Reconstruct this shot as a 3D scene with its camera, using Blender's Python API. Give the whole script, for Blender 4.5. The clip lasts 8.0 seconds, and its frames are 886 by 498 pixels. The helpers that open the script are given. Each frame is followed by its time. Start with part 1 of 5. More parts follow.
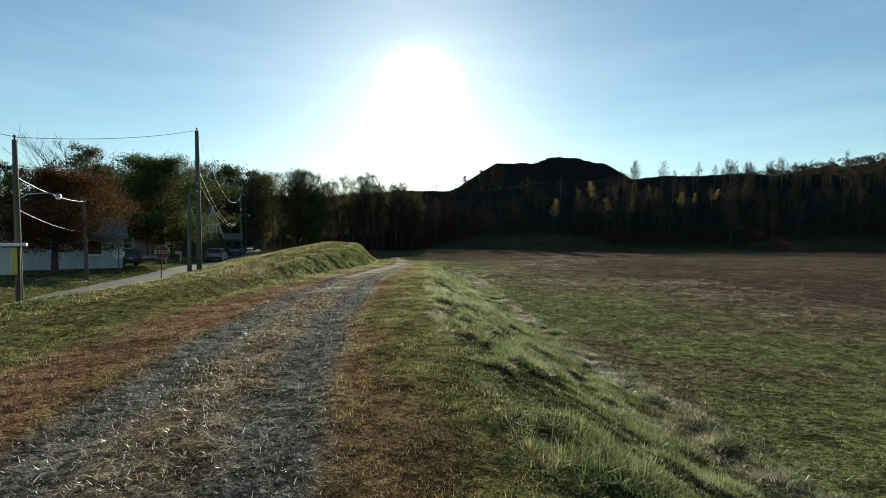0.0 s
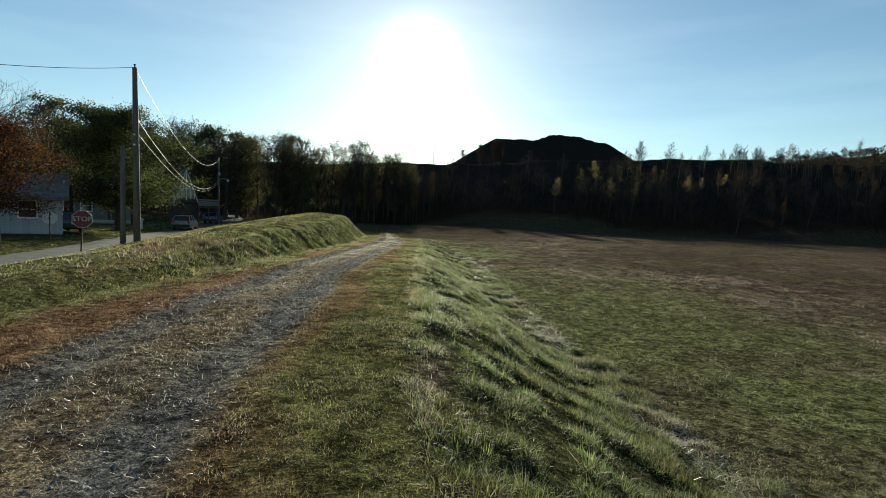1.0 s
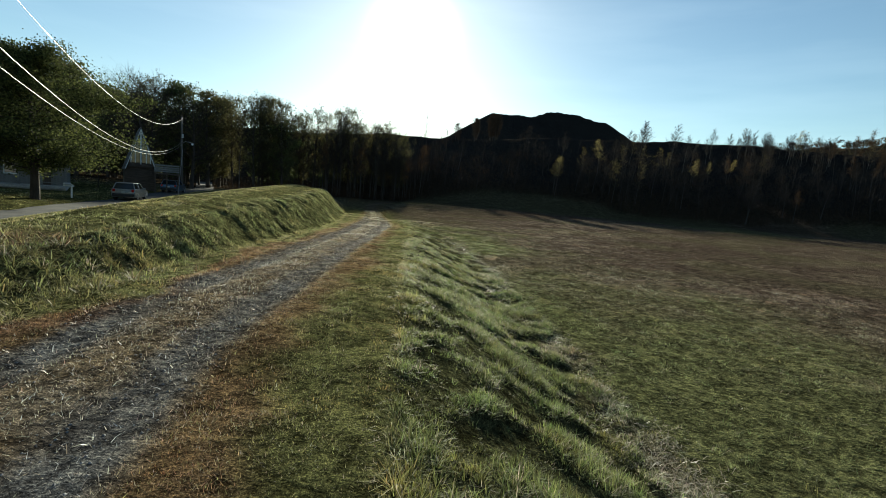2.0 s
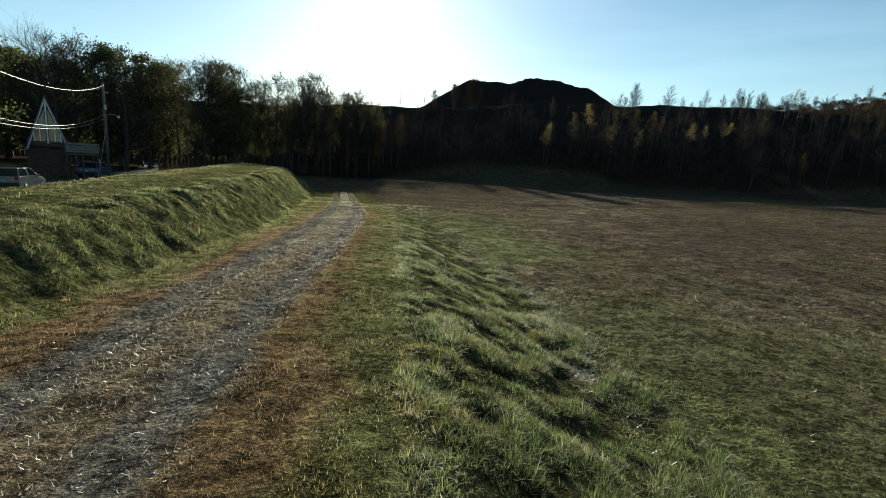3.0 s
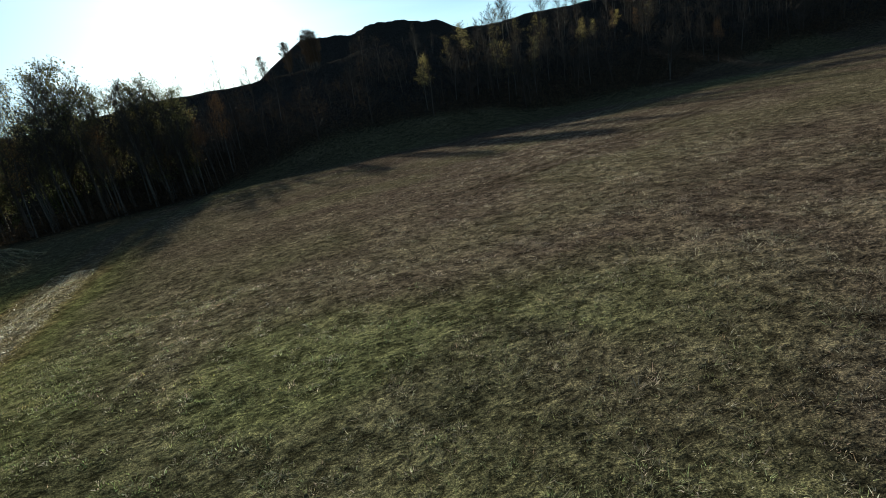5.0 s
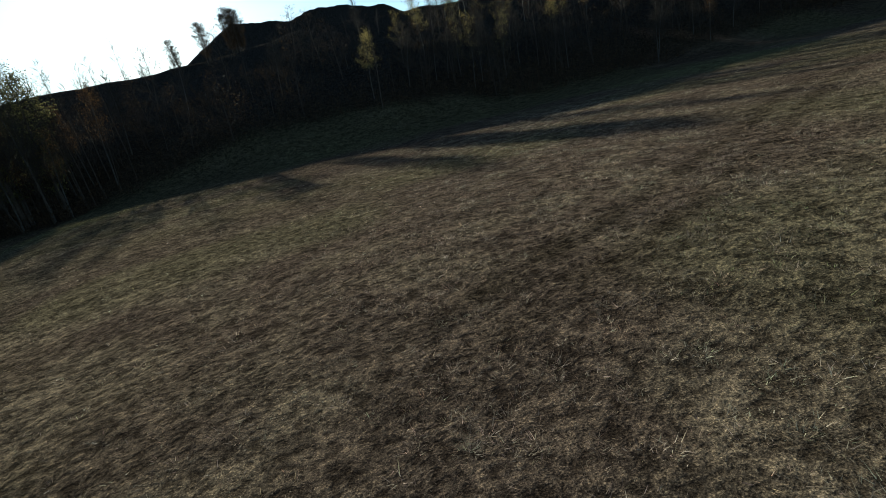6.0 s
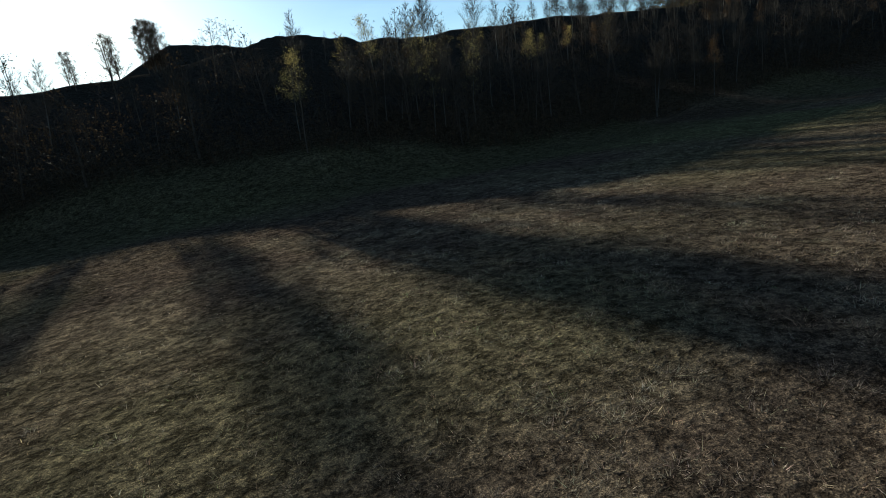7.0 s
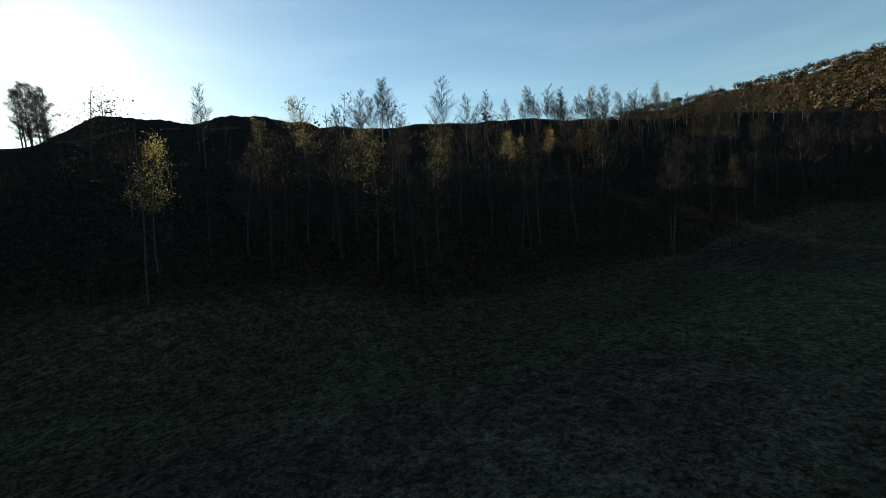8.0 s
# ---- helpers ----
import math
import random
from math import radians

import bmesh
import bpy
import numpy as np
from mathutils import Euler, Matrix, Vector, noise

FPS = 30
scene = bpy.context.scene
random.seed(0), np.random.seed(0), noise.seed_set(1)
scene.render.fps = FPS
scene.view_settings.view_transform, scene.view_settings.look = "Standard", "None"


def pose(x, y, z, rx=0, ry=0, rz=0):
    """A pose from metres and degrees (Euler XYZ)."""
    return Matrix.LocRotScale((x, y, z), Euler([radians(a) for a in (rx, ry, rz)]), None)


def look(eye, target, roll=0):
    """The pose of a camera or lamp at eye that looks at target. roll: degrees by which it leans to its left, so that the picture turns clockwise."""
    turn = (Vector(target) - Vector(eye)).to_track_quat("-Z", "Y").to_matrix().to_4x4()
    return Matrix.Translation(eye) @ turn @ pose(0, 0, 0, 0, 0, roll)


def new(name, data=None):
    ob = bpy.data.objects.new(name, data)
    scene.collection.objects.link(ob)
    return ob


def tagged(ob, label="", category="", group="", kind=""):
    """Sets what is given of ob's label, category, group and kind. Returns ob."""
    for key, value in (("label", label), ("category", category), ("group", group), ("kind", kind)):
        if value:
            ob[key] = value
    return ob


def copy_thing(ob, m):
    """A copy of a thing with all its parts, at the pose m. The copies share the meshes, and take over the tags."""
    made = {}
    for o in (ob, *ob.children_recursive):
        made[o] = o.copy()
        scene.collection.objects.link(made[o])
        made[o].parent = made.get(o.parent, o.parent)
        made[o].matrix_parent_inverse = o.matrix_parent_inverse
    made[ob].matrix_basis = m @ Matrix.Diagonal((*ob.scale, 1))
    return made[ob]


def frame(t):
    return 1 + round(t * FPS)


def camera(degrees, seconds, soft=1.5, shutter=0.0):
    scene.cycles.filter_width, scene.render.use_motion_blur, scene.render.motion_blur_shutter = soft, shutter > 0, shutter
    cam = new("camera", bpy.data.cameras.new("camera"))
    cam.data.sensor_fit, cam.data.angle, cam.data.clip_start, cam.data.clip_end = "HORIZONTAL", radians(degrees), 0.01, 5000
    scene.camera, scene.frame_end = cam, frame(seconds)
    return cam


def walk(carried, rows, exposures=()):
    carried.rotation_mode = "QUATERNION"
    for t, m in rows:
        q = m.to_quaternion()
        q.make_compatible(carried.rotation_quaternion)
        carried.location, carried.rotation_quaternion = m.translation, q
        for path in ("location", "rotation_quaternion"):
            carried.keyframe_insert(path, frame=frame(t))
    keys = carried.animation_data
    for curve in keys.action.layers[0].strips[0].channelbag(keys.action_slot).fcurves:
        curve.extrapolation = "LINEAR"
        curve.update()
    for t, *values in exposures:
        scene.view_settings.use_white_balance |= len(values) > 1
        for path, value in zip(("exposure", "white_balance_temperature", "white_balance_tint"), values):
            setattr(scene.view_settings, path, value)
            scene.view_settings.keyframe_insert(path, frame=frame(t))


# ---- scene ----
cam = camera(86.0, 8.0, 0.95)
PATH = [
    (0, (2.397, 1.612, 2.612), (2.229, 3.605, 2.573), -0.0),
    (0.5, (2.178, 4.104, 2.713), (2.025, 6.096, 2.619), 1.2),
    (1, (1.891, 7.038, 2.754), (1.753, 9.028, 2.612), 2.4),
    (2.5, (0.249, 18.95, 3.07), (0.185, 20.928, 2.779), 5.1),
    (3, (-0.522, 23.707, 3.062), (-0.504, 25.678, 2.721), 2.9),
    (3.5, (-1.083, 28.808, 3.057), (-0.986, 30.769, 2.676), -0.7),
    (4, (-1.095, 34.813, 3.191), (-0.903, 36.758, 2.768), -5.4),
    (4.5, (-0.947, 40.346, 3.347), (-0.632, 42.264, 2.876), -9.4),
    (5, (0.891, 48.47, 3.048), (1.314, 50.356, 2.533), -12.6),
    (6.3, (6.661, 65.801, 2.714), (7.286, 67.611, 2.139), -12.7),
    (6.5, (8.258, 68.44, 2.894), (8.917, 70.246, 2.34), -12.0),
    (7, (12.18, 75.596, 3.181), (12.944, 77.388, 2.725), -9.9),
    (7.5, (16.526, 82.54, 4.365), (17.399, 84.319, 4.101), -7.7),
    (8, (20.611, 89.71, 6.47), (21.585, 91.451, 6.332), -6.2),
]
walk(cam, [(t, look(e, a, r)) for t, e, a, r in PATH], [(0.0, 1.22, 6500, -5), (2.5, 1.27, 6500, -5), (3.5, 1.36, 6450, -5), (5.0, 1.42, 6350, -5), (6.5, 1.46, 6250, -5), (7.2, 1.38, 6350, -5), (8.0, 1.36, 6600, -5)])


# ---- world, sun ----
SUN_AZ, SUN_EL = radians(-7.7), radians(17.1)
sun_way = Vector((math.sin(SUN_AZ) * math.cos(SUN_EL), math.cos(SUN_AZ) * math.cos(SUN_EL), math.sin(SUN_EL)))
world = bpy.data.worlds.new("sky")
scene.world = world
world.use_nodes = True
wt = world.node_tree
sky = wt.nodes.new("ShaderNodeTexSky")
sky.sky_type = "NISHITA"
sky.sun_disc = False
sky.sun_elevation, sky.sun_rotation = SUN_EL, SUN_AZ
sky.altitude, sky.air_density, sky.dust_density, sky.ozone_density = 200, 1.0, 0.22, 2.0
wt.nodes["Background"].inputs["Strength"].default_value = 0.056
# the bright haze round the sun
tc = wt.nodes.new("ShaderNodeTexCoord")
near = wt.nodes.new("ShaderNodeVectorMath")
near.operation = "DOT_PRODUCT"
near.inputs[1].default_value = sun_way
wt.links.new(tc.outputs["Generated"], near.inputs[0])
total = None
for sharp, amount in ((800, 30.0), (26, 0.75)):
    p = wt.nodes.new("ShaderNodeMath")
    p.operation, p.use_clamp = "POWER", True
    p.inputs[1].default_value = sharp
    wt.links.new(near.outputs["Value"], p.inputs[0])
    q = wt.nodes.new("ShaderNodeMath")
    q.operation = "MULTIPLY_ADD"
    q.inputs[1].default_value, q.inputs[2].default_value = amount, 0.0
    wt.links.new(p.outputs[0], q.inputs[0])
    if total:
        wt.links.new(total, q.inputs[2])
    total = q.outputs[0]
halo = wt.nodes.new("ShaderNodeVectorMath")
halo.operation = "MULTIPLY_ADD"
halo.inputs[1].default_value = (1.0, 0.96, 0.9)
wt.links.new(total, halo.inputs[0])
wt.links.new(sky.outputs[0], halo.inputs[2])
# thin streaks of high cloud
cloud_map = wt.nodes.new("ShaderNodeMapping")
cloud_map.inputs["Scale"].default_value, cloud_map.inputs["Rotation"].default_value = (2.2, 2.2, 15.0), (0.0, radians(7), 0.0)
wt.links.new(tc.outputs["Generated"], cloud_map.inputs["Vector"])
cloud = wt.nodes.new("ShaderNodeTexNoise")
cloud.inputs["Scale"].default_value, cloud.inputs["Detail"].default_value = 1.3, 4
wt.links.new(cloud_map.outputs[0], cloud.inputs["Vector"])
veil = wt.nodes.new("ShaderNodeMapRange")
veil.inputs["From Min"].default_value, veil.inputs["From Max"].default_value, veil.inputs["To Max"].default_value = 0.48, 0.74, 0.42
wt.links.new(cloud.outputs["Fac"], veil.inputs["Value"])
cirrus = wt.nodes.new("ShaderNodeVectorMath")
cirrus.operation = "MULTIPLY_ADD"
cirrus.inputs[1].default_value = (1.0, 0.98, 0.95)
wt.links.new(veil.outputs[0], cirrus.inputs[0])
wt.links.new(halo.outputs[0], cirrus.inputs[2])
wt.links.new(cirrus.outputs[0], wt.nodes["Background"].inputs["Color"])
sun_data = bpy.data.lights.new("sun", "SUN")
sun_data.energy, sun_data.angle, sun_data.color = 5.0, radians(0.55), (1.0, 0.9, 0.76)
sun = new("sun", sun_data)
sun.matrix_world = look((0, 0, 60), Vector((0, 0, 60)) - sun_way)


# ---- materials ----
def material(name, rough=0.8, metal=0.0, spec=0.3):
    m = bpy.data.materials.new(name)
    m.use_nodes = True
    b = m.node_tree.nodes["Principled BSDF"]
    b.inputs["Roughness"].default_value, b.inputs["Metallic"].default_value = rough, metal
    b.inputs["Specular IOR Level"].default_value = spec
    return m, m.node_tree, b


def noise_node(nt, scale, detail=4.0, rough=0.6, coord="Object", stretch=None):
    tc = nt.nodes.new("ShaderNodeTexCoord")
    n = nt.nodes.new("ShaderNodeTexNoise")
    n.inputs["Scale"].default_value, n.inputs["Detail"].default_value, n.inputs["Roughness"].default_value = scale, detail, rough
    out = tc.outputs[coord]
    if stretch:
        mp = nt.nodes.new("ShaderNodeMapping")
        mp.inputs["Scale"].default_value = stretch
        nt.links.new(out, mp.inputs["Vector"])
        out = mp.outputs[0]
    nt.links.new(out, n.inputs["Vector"])
    return n.outputs["Fac"]


def ramp(nt, fac, stops):
    r = nt.nodes.new("ShaderNodeValToRGB")
    e = r.color_ramp.elements
    while len(e) < len(stops):
        e.new(0.5)
    for k, (p, c) in zip(e, stops):
        k.position, k.color = p, (*c, 1) if len(c) == 3 else c
    nt.links.new(fac, r.inputs[0])
    return r.outputs[0]


def mix(nt, fac, a, b, mode="MIX"):
    n = nt.nodes.new("ShaderNodeMix")
    n.data_type, n.blend_type = "RGBA", mode
    for sock, v in ((n.inputs[0], fac), (n.inputs[6], a), (n.inputs[7], b)):
        if isinstance(v, (int, float)):
            sock.default_value = v
        elif isinstance(v, tuple):
            sock.default_value = (*v, 1)
        else:
            nt.links.new(v, sock)
    return n.outputs[2]


def bump(nt, b, height, strength, distance):
    n = nt.nodes.new("ShaderNodeBump")
    n.inputs["Strength"].default_value, n.inputs["Distance"].default_value = strength, distance
    nt.links.new(height, n.inputs["Height"])
    nt.links.new(n.outputs[0], b.inputs["Normal"])


def mottled(name, c1, c2, scale, rough=0.8, metal=0.0, relief=0.3, depth=0.02, stretch=None, spec=0.3, fine=9.0):
    """Two colours mixed by broad and fine noise, with fine relief."""
    m, nt, b = material(name, rough, metal, spec)
    broad = noise_node(nt, scale, 5, 0.6, stretch=stretch)
    grain = noise_node(nt, scale * fine, 4, 0.7, stretch=stretch)
    base = ramp(nt, broad, [(0.32, c1), (0.68, c2)])
    dark = ramp(nt, grain, [(0.25, (0.6, 0.6, 0.6)), (0.75, (1.25, 1.25, 1.25))])
    nt.links.new(mix(nt, 1.0, base, dark, "MULTIPLY"), b.inputs["Base Color"])
    bump(nt, b, grain, relief, depth)
    return m


def leafy(name, c1, c2, through_light=0.45, attribute="", rough=0.7, spec=0.04):
    """Leaf or blade: diffuse, light passing through, a little gloss."""
    m, nt, b = material(name, rough, 0.0, spec)
    if attribute:
        a = nt.nodes.new("ShaderNodeAttribute")
        a.attribute_name = attribute
        colour = a.outputs["Color"]
    else:
        g = nt.nodes.new("ShaderNodeNewGeometry")
        colour = ramp(nt, g.outputs["Random Per Island"], [(0.0, c1), (1.0, c2)])
        o = nt.nodes.new("ShaderNodeObjectInfo")
        colour = mix(nt, 1.0, colour, ramp(nt, o.outputs["Random"], [(0.0, (0.75, 0.78, 0.8)), (1.0, (1.2, 1.15, 1.0))]), "MULTIPLY")
    nt.links.new(colour, b.inputs["Base Color"])
    t = nt.nodes.new("ShaderNodeBsdfTranslucent")
    nt.links.new(colour, t.inputs["Color"])
    s = nt.nodes.new("ShaderNodeMixShader")
    s.inputs[0].default_value = through_light
    nt.links.new(b.outputs[0], s.inputs[1])
    nt.links.new(t.outputs[0], s.inputs[2])
    nt.links.new(s.outputs[0], nt.nodes["Material Output"].inputs["Surface"])
    return m


def ground_material():
    m, nt, b = material("ground", 1.0, 0.0, 0.0)
    a = nt.nodes.new("ShaderNodeAttribute")
    a.attribute_name = "soil"
    coarse = noise_node(nt, 1.7, 6, 0.65)
    fine = noise_node(nt, 60, 6, 0.85)
    c = mix(nt, 1.0, a.outputs["Color"], ramp(nt, coarse, [(0.38, (0.65, 0.65, 0.65)), (0.62, (1.35, 1.33, 1.27))]), "MULTIPLY")
    c = mix(nt, 1.0, c, ramp(nt, fine, [(0.4, (0.25, 0.25, 0.25)), (0.5, (0.85, 0.85, 0.85)), (0.62, (2.3, 2.25, 2.1))]), "MULTIPLY")
    strands = nt.nodes.new("ShaderNodeTexNoise")
    strands.inputs["Scale"].default_value, strands.inputs["Detail"].default_value = 13, 5
    strands.inputs["Roughness"].default_value, strands.inputs["Distortion"].default_value = 0.75, 2.6
    nt.links.new(nt.nodes["Texture Coordinate"].outputs["Object"], strands.inputs["Vector"])
    c = mix(nt, 1.0, c, ramp(nt, strands.outputs["Fac"], [(0.36, (0.45, 0.45, 0.45)), (0.52, (0.95, 0.95, 0.95)), (0.66, (1.9, 1.85, 1.7))]), "MULTIPLY")
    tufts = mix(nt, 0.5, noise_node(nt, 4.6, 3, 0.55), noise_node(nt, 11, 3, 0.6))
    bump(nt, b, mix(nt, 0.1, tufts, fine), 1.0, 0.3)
    # shade between the tufts painted into the colour: hollows darker, tops lighter
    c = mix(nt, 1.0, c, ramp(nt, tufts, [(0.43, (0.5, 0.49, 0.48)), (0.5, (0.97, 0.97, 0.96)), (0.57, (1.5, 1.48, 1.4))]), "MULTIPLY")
    nt.links.new(c, b.inputs["Base Color"])
    return m


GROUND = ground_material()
GRASS = leafy("grass_blades", None, None, 0.4, "tint", 0.56, 0.1)
STRAW = leafy("dry_straw", None, None, 0.3, "tint", 0.42, 0.4)
ASPHALT = mottled("asphalt", (0.05, 0.05, 0.052), (0.085, 0.085, 0.083), 0.9, 0.95, relief=0.4, depth=0.01, fine=40, spec=0.08)
STONE = mottled("crushed_stone", (0.08, 0.083, 0.09), (0.22, 0.22, 0.23), 9, 0.7, relief=0.4)
BARK_DARK = mottled("dark_bark", (0.03, 0.024, 0.02), (0.08, 0.062, 0.05), 2.0, 0.9, relief=0.8, depth=0.03, stretch=(3, 3, 0.6))
BARK_BIRCH = mottled("birch_bark", (0.028, 0.025, 0.022), (0.09, 0.083, 0.075), 1.4, 0.75, relief=0.4, stretch=(1, 1, 3.5))
TWIG = mottled("twigs", (0.026, 0.021, 0.018), (0.062, 0.05, 0.042), 3, 0.9, spec=0.1)
LEAF_YELLOW = leafy("yellow_leaves", (0.2, 0.16, 0.06), (0.4, 0.33, 0.14), 0.42)
LEAF_GREEN = leafy("green_leaves", (0.04, 0.055, 0.024), (0.12, 0.135, 0.055), 0.32)
LEAF_OLIVE = leafy("olive_leaves", (0.045, 0.05, 0.026), (0.14, 0.125, 0.058), 0.32)
LEAF_RUST = leafy("rust_leaves", (0.06, 0.034, 0.018), (0.16, 0.09, 0.042), 0.3)
LEAF_MAPLE = leafy("maple_leaves", (0.016, 0.012, 0.009), (0.13, 0.06, 0.025), 0.3)
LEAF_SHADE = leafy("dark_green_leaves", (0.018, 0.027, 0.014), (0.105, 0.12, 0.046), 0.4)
LEAF_BROWN = leafy("brown_leaves", (0.02, 0.015, 0.011), (0.055, 0.037, 0.025), 0.2)
POLE_WOOD = mottled("weathered_pole_wood", (0.07, 0.06, 0.052), (0.155, 0.136, 0.118), 1.2, 0.85, relief=0.6, depth=0.01, stretch=(8, 8, 0.5))
CABLE = mottled("aluminium_cable", (0.2, 0.2, 0.2), (0.28, 0.28, 0.28), 3, 0.48, 0.6, 0.05, spec=0.5)
DARK_CABLE = mottled("dark_cable", (0.03, 0.03, 0.03), (0.07, 0.07, 0.07), 3, 0.5)
GALV = mottled("galvanised_steel", (0.32, 0.33, 0.34), (0.5, 0.51, 0.52), 2.5, 0.42, 0.8, 0.1)
SIGN_RED = mottled("sign_red", (0.1, 0.012, 0.013), (0.15, 0.017, 0.018), 2, 0.5, relief=0.05)
SIGN_WHITE = mottled("sign_white", (0.36, 0.36, 0.35), (0.46, 0.46, 0.45), 2, 0.5, relief=0.05)
SIGN_BACK = mottled("dull_metal", (0.62, 0.63, 0.64), (0.72, 0.73, 0.74), 2, 0.6, 0.0, 0.05)
RUSTY = mottled("rusty_steel", (0.06, 0.04, 0.03), (0.14, 0.09, 0.06), 4, 0.8, 0.3)
SIDING = mottled("white_siding", (0.34, 0.36, 0.39), (0.44, 0.46, 0.48), 0.7, 0.6, relief=0.1)
SIDING_GREY = mottled("grey_siding", (0.13, 0.13, 0.128), (0.2, 0.198, 0.19), 0.7, 0.7, relief=0.1)
TRIM_WHITE = mottled("white_trim", (0.7, 0.7, 0.68), (0.8, 0.8, 0.78), 1.5, 0.55, relief=0.1)
SHINGLE = mottled("grey_shingles", (0.1, 0.1, 0.1), (0.2, 0.19, 0.18), 1.5, 0.9, relief=0.6)
BROWN_WOOD = mottled("brown_timber", (0.05, 0.038, 0.03), (0.11, 0.08, 0.06), 1.5, 0.8, relief=0.4, stretch=(1, 1, 5))
CONCRETE = mottled("concrete", (0.28, 0.27, 0.26), (0.4, 0.39, 0.37), 1.0, 0.9)
TYRE = mottled("tyre_rubber", (0.015, 0.015, 0.016), (0.035, 0.035, 0.035), 5, 0.8)
PLASTIC_DARK = mottled("dark_plastic", (0.02, 0.02, 0.022), (0.04, 0.04, 0.042), 4, 0.6)
YELLOW = mottled("yellow_paint", (0.5, 0.4, 0.08), (0.6, 0.5, 0.12), 2, 0.6)


def glossy_paint(name, c1, c2, rough=0.3):
    m = mottled(name, c1, c2, 1.2, rough, 0.35, 0.03, spec=0.5)
    m.node_tree.nodes["Principled BSDF"].inputs["Coat Weight"].default_value = 0.7
    return m


CAR_SILVER = glossy_paint("silver_paint", (0.24, 0.243, 0.245), (0.3, 0.303, 0.305))
CAR_BLUE = glossy_paint("blue_paint", (0.05, 0.09, 0.16), (0.09, 0.14, 0.22))
CAR_DARK = glossy_paint("dark_paint", (0.03, 0.03, 0.035), (0.06, 0.06, 0.065))
GLASS_DARK, _nt, _b = material("window_glass", 0.06, 0.0, 0.6)
_b.inputs["Base Color"].default_value = (0.02, 0.025, 0.03, 1)
LAMP_GLASS, _nt, _b = material("lamp_glass", 0.15, 0.0, 0.6)
_b.inputs["Base Color"].default_value = (0.75, 0.78, 0.78, 1)
LAMP_RED, _nt, _b = material("tail_light_red", 0.2, 0.0, 0.6)
_b.inputs["Base Color"].default_value = (0.35, 0.01, 0.01, 1)


# ---- the lie of the land ----
def lerp(y, table):
    return np.interp(y, [p[0] for p in table], [p[1] for p in table])


TRACK_LEFT = ((-12, 3.2), (5, -1.36), (9, -2.41), (15.5, -3.6), (25, -4.55), (30, -5.15), (39, -5.95), (46, -6.8), (58, -8.5), (72, -11.2), (90, -15))
TRACK_RIGHT = ((-12, 5.7), (4.5, 1.3), (7.7, 0.5), (11.4, -0.27), (20, -1.75), (25, -2.2), (30, -2.8), (36, -3.25), (42, -3.85), (50, -4.6), (58, -6.3), (72, -9.6), (90, -13.6))
STRIP_EDGE = ((-12, 7.0), (4.6, 2.91), (7.9, 2.22), (11.5, 1.33), (23, -0.12), (29, -0.91), (38.5, -1.9), (50, -3.2), (60, -5.2), (75, -8.8), (90, -12))
BANK_FOOT = ((-12, 9.0), (8.6, 6.2), (11, 5.9), (16, 5.2), (23, 3.55), (39, 1.3), (50, -0.8), (60, -3.6), (75, -8), (90, -11.5))
TRACK_Z = ((-12, 1.0), (12, 1.0), (22, 0.95), (38, 0.5), (52, 0.1), (66, -0.1), (90, 0.0), (120, 0.3))
FIELD_Z = ((-60, -0.8), (-12, -0.7), (16, -0.7), (40, -0.25), (90, 0.1), (125, 0.8))
MOUND_FOOT = ((-12, -1.0), (10, -4.6), (20, -5.6), (27, -5.95), (32.5, -6.6), (38, -7.1), (45, -7.9), (63, -11.5), (78, -16), (92, -20))
CREST_X = ((-12, -5.0), (10, -7.0), (20, -7.2), (28, -8.8), (37, -11.0), (45, -13.1), (60, -16.8), (77, -21.3), (95, -24))
CREST_Z = ((-12, 0.9), (10, 1.1), (20, 1.5), (28, 1.8), (37, 1.95), (45, 2.1), (60, 2.3), (74, 2.45), (80, 2.2), (86, 1.2), (92, 0.3), (120, 0.3))
ROAD_RIGHT = ((-40, 1.4), (0, -8.4), (15, -12.6), (19.3, -14.3), (26, -16.7), (34.6, -20.2), (54, -27.6), (72, -33.8), (90, -40), (130, -62))
ROAD_LEFT = ((-40, -2.5), (0, -11.3), (18, -16.2), (23, -18.7), (35, -23.2), (47.6, -28.2), (58, -31.6), (76, -38.4), (95, -46), (130, -66))
ROAD_Z = ((-40, 0.0), (30, -0.05), (56, -0.05), (70, 0.2), (120, 0.5))
WOOD_EDGE = ((-300, 80), (-60, 92), (-40, 98), (-25, 108), (-10, 118), (10, 121), (20, 117), (35, 114), (60, 116), (85, 115), (110, 110), (150, 100), (300, 90))
WOOD_PATH = ((95, 64), (104.6, 67.2), (112, 71), (116, 70), (125, 66))
RIDGES = (
    # (x, y, z) along each ridge, and the fall on either side
    (((-260, 190, 18), (-60, 180, 19.5), (-20, 174, 20), (3, 168, 20), (12, 163, 20), (20, 160, 20.5), (40, 168, 22.5), (63, 177, 25), (83, 168, 23.7), (112, 160, 22.5), (150, 150, 22), (210, 130, 20)), 0.42),
    (((-140, 262, 22), (-60, 250, 23), (-20, 228, 24.5), (0, 221, 28.5), (11, 229, 38.2), (28, 253, 42.2), (40.7, 266, 47.3), (50, 256, 45.4), (58, 240, 39.8), (68, 231, 31)), 0.62),
    (((120, 470, 44), (200, 430, 54.5), (290, 370, 63.5), (380, 290, 73), (430, 190, 83), (460, 60, 88), (480, -120, 80)), 0.3),
)


